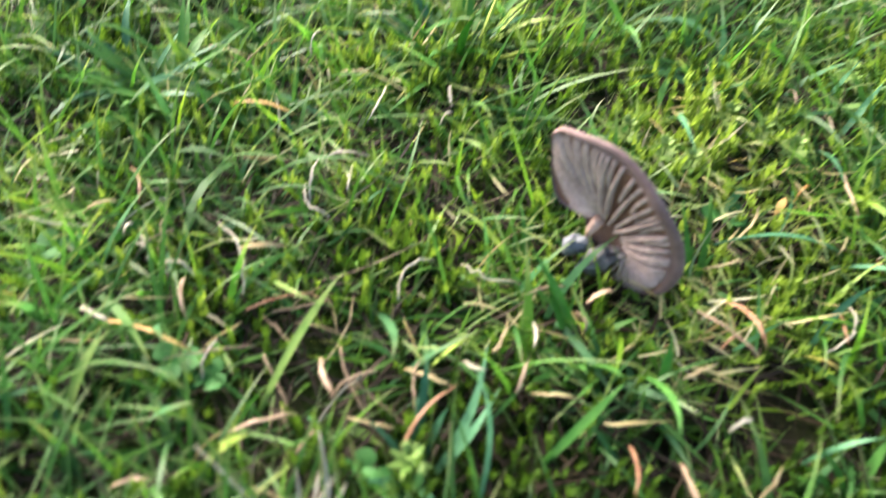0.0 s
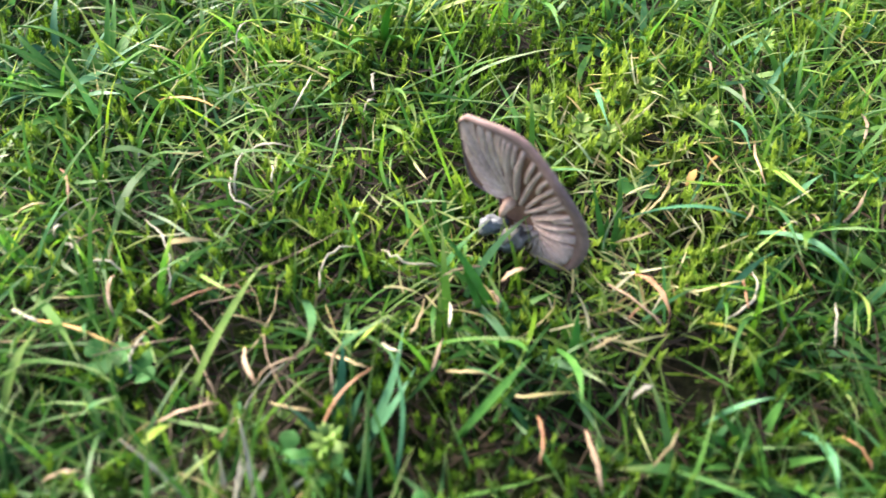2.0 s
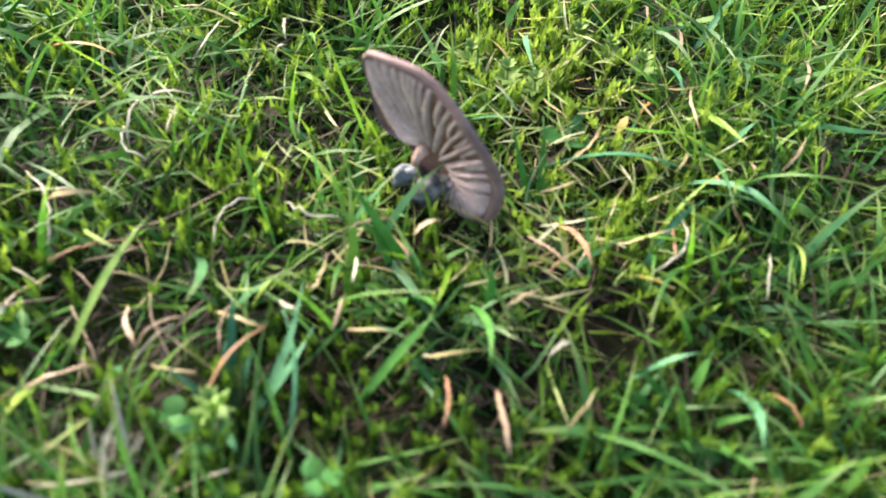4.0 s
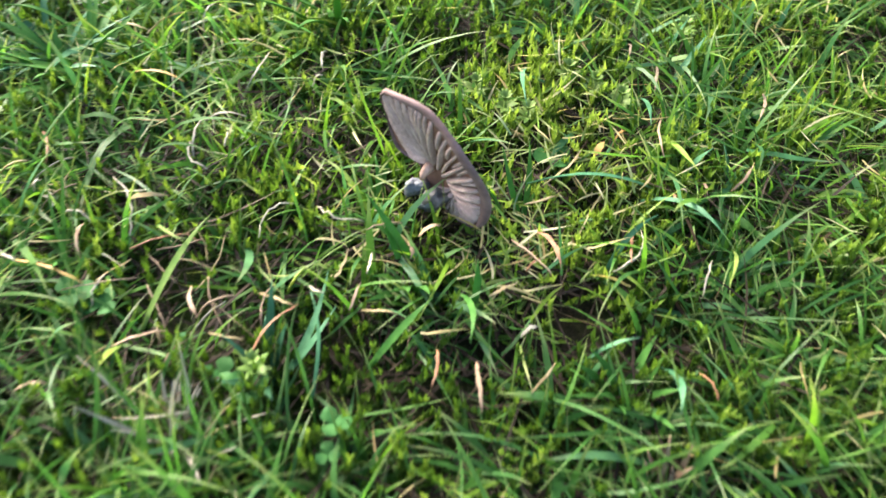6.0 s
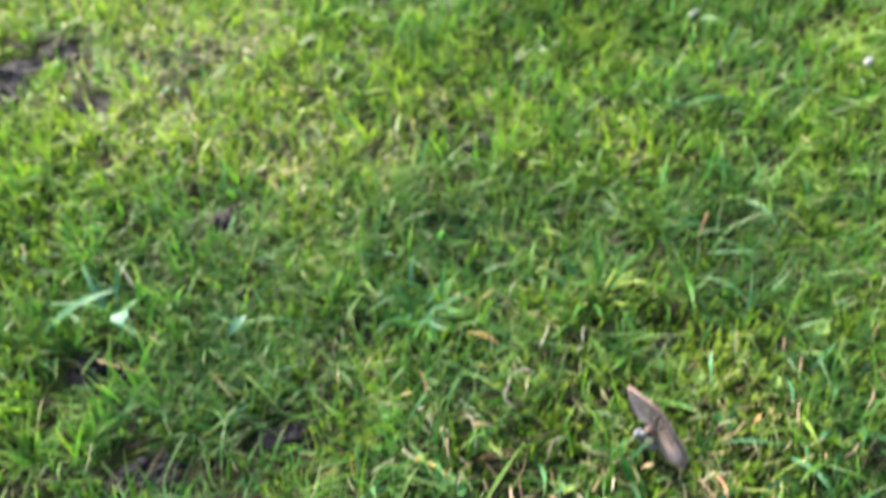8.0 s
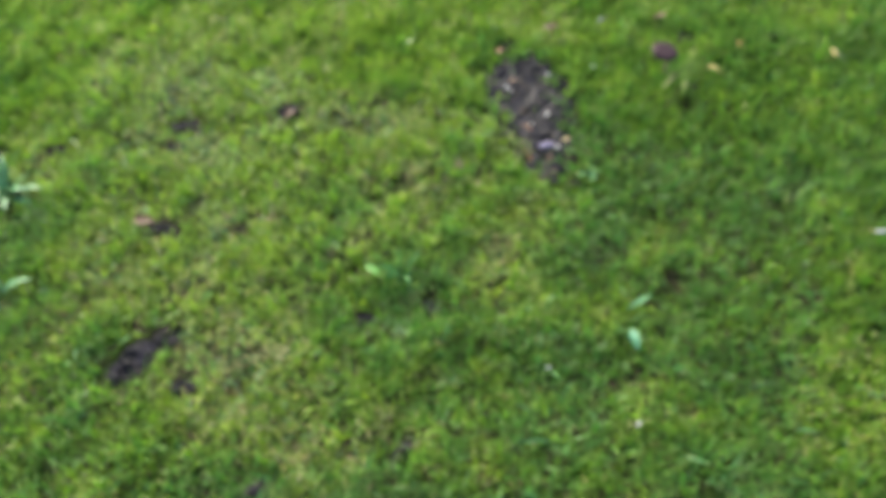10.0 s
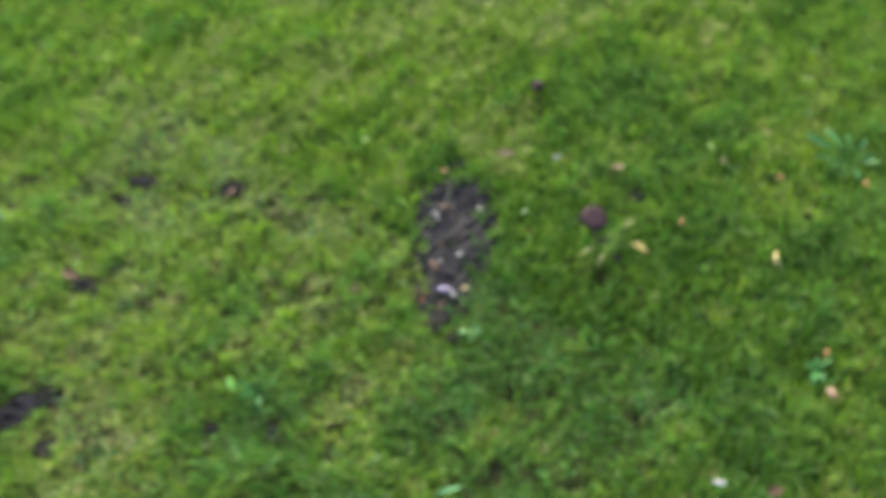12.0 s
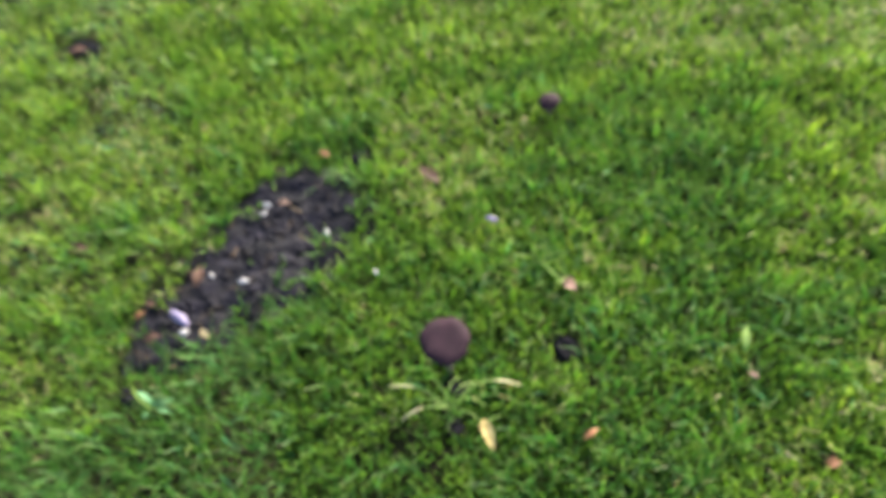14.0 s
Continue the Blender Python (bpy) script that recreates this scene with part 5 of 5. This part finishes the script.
TAN = [
    (-0.065, 0.204, -0.066, 0.214, 1.6),
    (0.1719, 0.2443, 0.1681, 0.2273, 2.5),
    (0.1637, 0.2545, 0.1617, 0.2434, 2.1),
    (0.1708, 0.2202, 0.1676, 0.2002, 1.9),
    (0.2048, 0.2326, 0.1984, 0.2154, 2.2),
    (0.1867, 0.1904, 0.1941, 0.1986, 1.9),
    (0.0037, 0.1699, 0.0081, 0.1555, 1.8),
    (0.0375, 0.1502, 0.0422, 0.1388, 2.5),
    (0.0212, 0.1314, 0.0349, 0.1347, 1.6),
    (0.0406, 0.1405, 0.0499, 0.1456, 1.3),
    (0.0354, 0.1276, 0.0409, 0.1324, 1.4),
    (0.0795, 0.1447, 0.082, 0.1514, 1.7),
    (0.0937, 0.1666, 0.0946, 0.1597, 2.7),
    (0.0965, 0.1699, 0.1023, 0.171, 2.7),
    (0.1221, 0.1693, 0.1323, 0.1554, 2),
    (0.1123, 0.1307, 0.1135, 0.1155, 2.6),
    (0.1787, 0.1932, 0.1781, 0.1859, 2.1),
    (0.0017, 0.1183, 0.0104, 0.1193, 1.9),
    (0.0914, 0.174, 0.0817, 0.1684, 1.4),
]
RUST = [
    (0.121, 0.317, 0.126, 0.336, 1.7),
    (-0.0185, 0.204, -0.0111, 0.188, 1.7),
    (0.1295, 0.1727, 0.1347, 0.1577, 2.7),
    (0.1558, 0.1729, 0.1537, 0.1609, 1.8),
    (0.1679, 0.13, 0.17, 0.1212, 2),
    (0.0562, 0.1301, 0.0668, 0.1436, 1.7),
    (0.1258, 0.1589, 0.1294, 0.1608, 1.8),
    (0.1698, 0.1883, 0.1678, 0.1816, 2.1),
    (0.1026, 0.1339, 0.1013, 0.1214, 1.8),
]
AMBER = [
    (0.0017, 0.2315, 0.0206, 0.224, 2.5),
    (-0.0105, 0.1566, 0.0108, 0.148, 2),
    (0.1535, 0.2069, 0.1572, 0.2099, 1.9),
]
LIME = [
    (-0.133, 0.261, -0.13, 0.273, 1.9),
    (0.107, 0.861, 0.085, 0.853, 3.8, 0.008),
    (0.113, 1.221, 0.099, 1.225, 2.8, 0.008),
    (0.114, 1.231, 0.117, 1.243, 2.8, 0.008),
    (0.160, 1.265, 0.142, 1.262, 3.0, 0.016),
    (0.118, 1.226, 0.090, 1.226, 2.6, 0.018),
    (0.017, 0.1268, 0.0276, 0.1271, 2.6),
    (0.0616, 0.1535, 0.0678, 0.1516, 1.7),
    (0.1217, 0.1637, 0.1182, 0.1624, 2.1),
    (0.1855, 0.1728, 0.1765, 0.1506, 1.4),
    (0.0674, 0.2806, 0.0695, 0.2729, 1.7),
]
OLIVE = [
    (-0.083, 0.171, -0.112, 0.186, 1.4),
    (0.0258, 0.1398, 0.041, 0.1685, 2.2),
    (-0.0126, 0.1345, -0.0052, 0.1484, 2.8),
    (0.0211, 0.175, 0.0366, 0.158, 1.1),
]
GREEN = [
    (-0.0249, 0.2566, -0.0428, 0.2521, 2.5),
    (0.1121, 0.1522, 0.1122, 0.1562, 2.6),
    (0.0858, 0.1318, 0.101, 0.1439, 2.3),
    (0.1084, 0.1544, 0.1104, 0.1314, 2),
    (0.0512, 0.2741, 0.0661, 0.267, 2.1),
    (0.1145, 0.2882, 0.1175, 0.2548, 1.9),
    (0.1368, 0.2514, 0.1491, 0.2465, 2),
]
BLUE = [
    (-0.232, 0.193, -0.194, 0.223, 8.7),
    (-0.073, 0.104, -0.084, 0.109, 2.9),
    (-0.071, 0.087, -0.039, 0.088, 2.8),
    (0.1763, 0.2395, 0.1871, 0.2502, 2.6),
    (0.1647, 0.2343, 0.1635, 0.2074, 2),
    (0.174, 0.197, 0.1808, 0.1995, 2.3),
    (0.1881, 0.1971, 0.1841, 0.2006, 1.7),
    (0.1299, 0.2461, 0.1269, 0.2141, 1.8),
    (0.1658, 0.1949, 0.1259, 0.183, 1.5),
    (0.1615, 0.19, 0.1785, 0.1661, 2),
    (0.1488, 0.1641, 0.1611, 0.1734, 2.1),
    (0.1403, 0.135, 0.1517, 0.1346, 1.6),
    (0.1599, 0.1343, 0.1589, 0.1146, 2.4),
    (0.0719, 0.1205, 0.0704, 0.1445, 1.3),
    (0.1782, 0.2579, 0.1828, 0.2595, 2.1),
    (0.2188, 0.2703, 0.2206, 0.2721, 2.1),
    (-0.0276, 0.235, -0.0112, 0.2301, 2.8),
]
for kind, rows in (("pale", PALE), ("white", WHITE), ("tan", TAN), ("rust", RUST), ("amber", AMBER), ("lime", LIME), ("olive", OLIVE), ("green", GREEN), ("blue", BLUE)):
    for row in rows:
        grass_piece(kind, *row)


def straw_litter(cx, cy, spread, count, kinds, mm):
    """Short withered straws strewn about a spot, lying across one another."""
    for i in range(count):
        x, y = cx + PICK.gauss(0, spread), cy + PICK.gauss(0, spread * 0.8)
        a, n = PICK.uniform(0, 6.28), PICK.uniform(0.008, 0.020)
        grass_piece(kinds[i % len(kinds)], x, y, x + n * math.cos(a), y + n * math.sin(a), mm * PICK.uniform(0.5, 1.1), PICK.uniform(-0.010, 0.002))


def rootlet(x0, y0, x1, y1, drift):
    """A thin curled bleached root or stalk lying on the turf."""
    pts = [p + Vector((PICK.gauss(0, 0.0002), PICK.gauss(0, 0.0002), PICK.gauss(-0.001, 0.0004))) for p in strip_path((x0, y0, 0.003), (x1, y1, 0.003), 0.001, drift * 0.7, 10)]
    return tagged(link("dry_stalk", tube_bm(pts, [0.00016, 0.00024, 0.0003, 0.00028, 0.0003, 0.00026, 0.0003, 0.00026, 0.0002, 0.00012], 6, 0.1), BLADE["white"]), "thin curled bleached stalk lying on the turf", "stalk", "straws in the lawn")


straw_litter(0.045, 0.138, 0.012, 7, ("tan", "pale", "tan", "white"), 1.0)
straw_litter(0.023, 0.158, 0.010, 8, ("tan", "pale", "rust"), 1.2)
straw_litter(-0.013, 0.189, 0.012, 10, ("white", "tan", "pale"), 1.2)
straw_litter(0.039, 0.109, 0.007, 8, ("white", "pale", "tan"), 1.3)
straw_litter(-0.030, 0.400, 0.014, 8, ("pale", "tan", "white"), 1.5)
straw_litter(0.246, 0.306, 0.008, 12, ("rust", "rust", "tan"), 1.6)
straw_litter(-0.210, 0.440, 0.018, 12, ("pale", "pale", "tan"), 1.5)
for row in ((0.053, 0.166, 0.061, 0.179, 0.35), (0.067, 0.178, 0.081, 0.173, -0.20), (-0.011, 0.180, -0.005, 0.172, 0.30), (0.014, 0.143, 0.015, 0.152, 0.15), (0.018, 0.165, 0.008, 0.186, -0.15), (-0.003, 0.172, 0.006, 0.169, 0.25), (0.149, 0.159, 0.158, 0.174, -0.30), (0.034, 0.190, 0.027, 0.201, 0.30)):
    rootlet(*row)
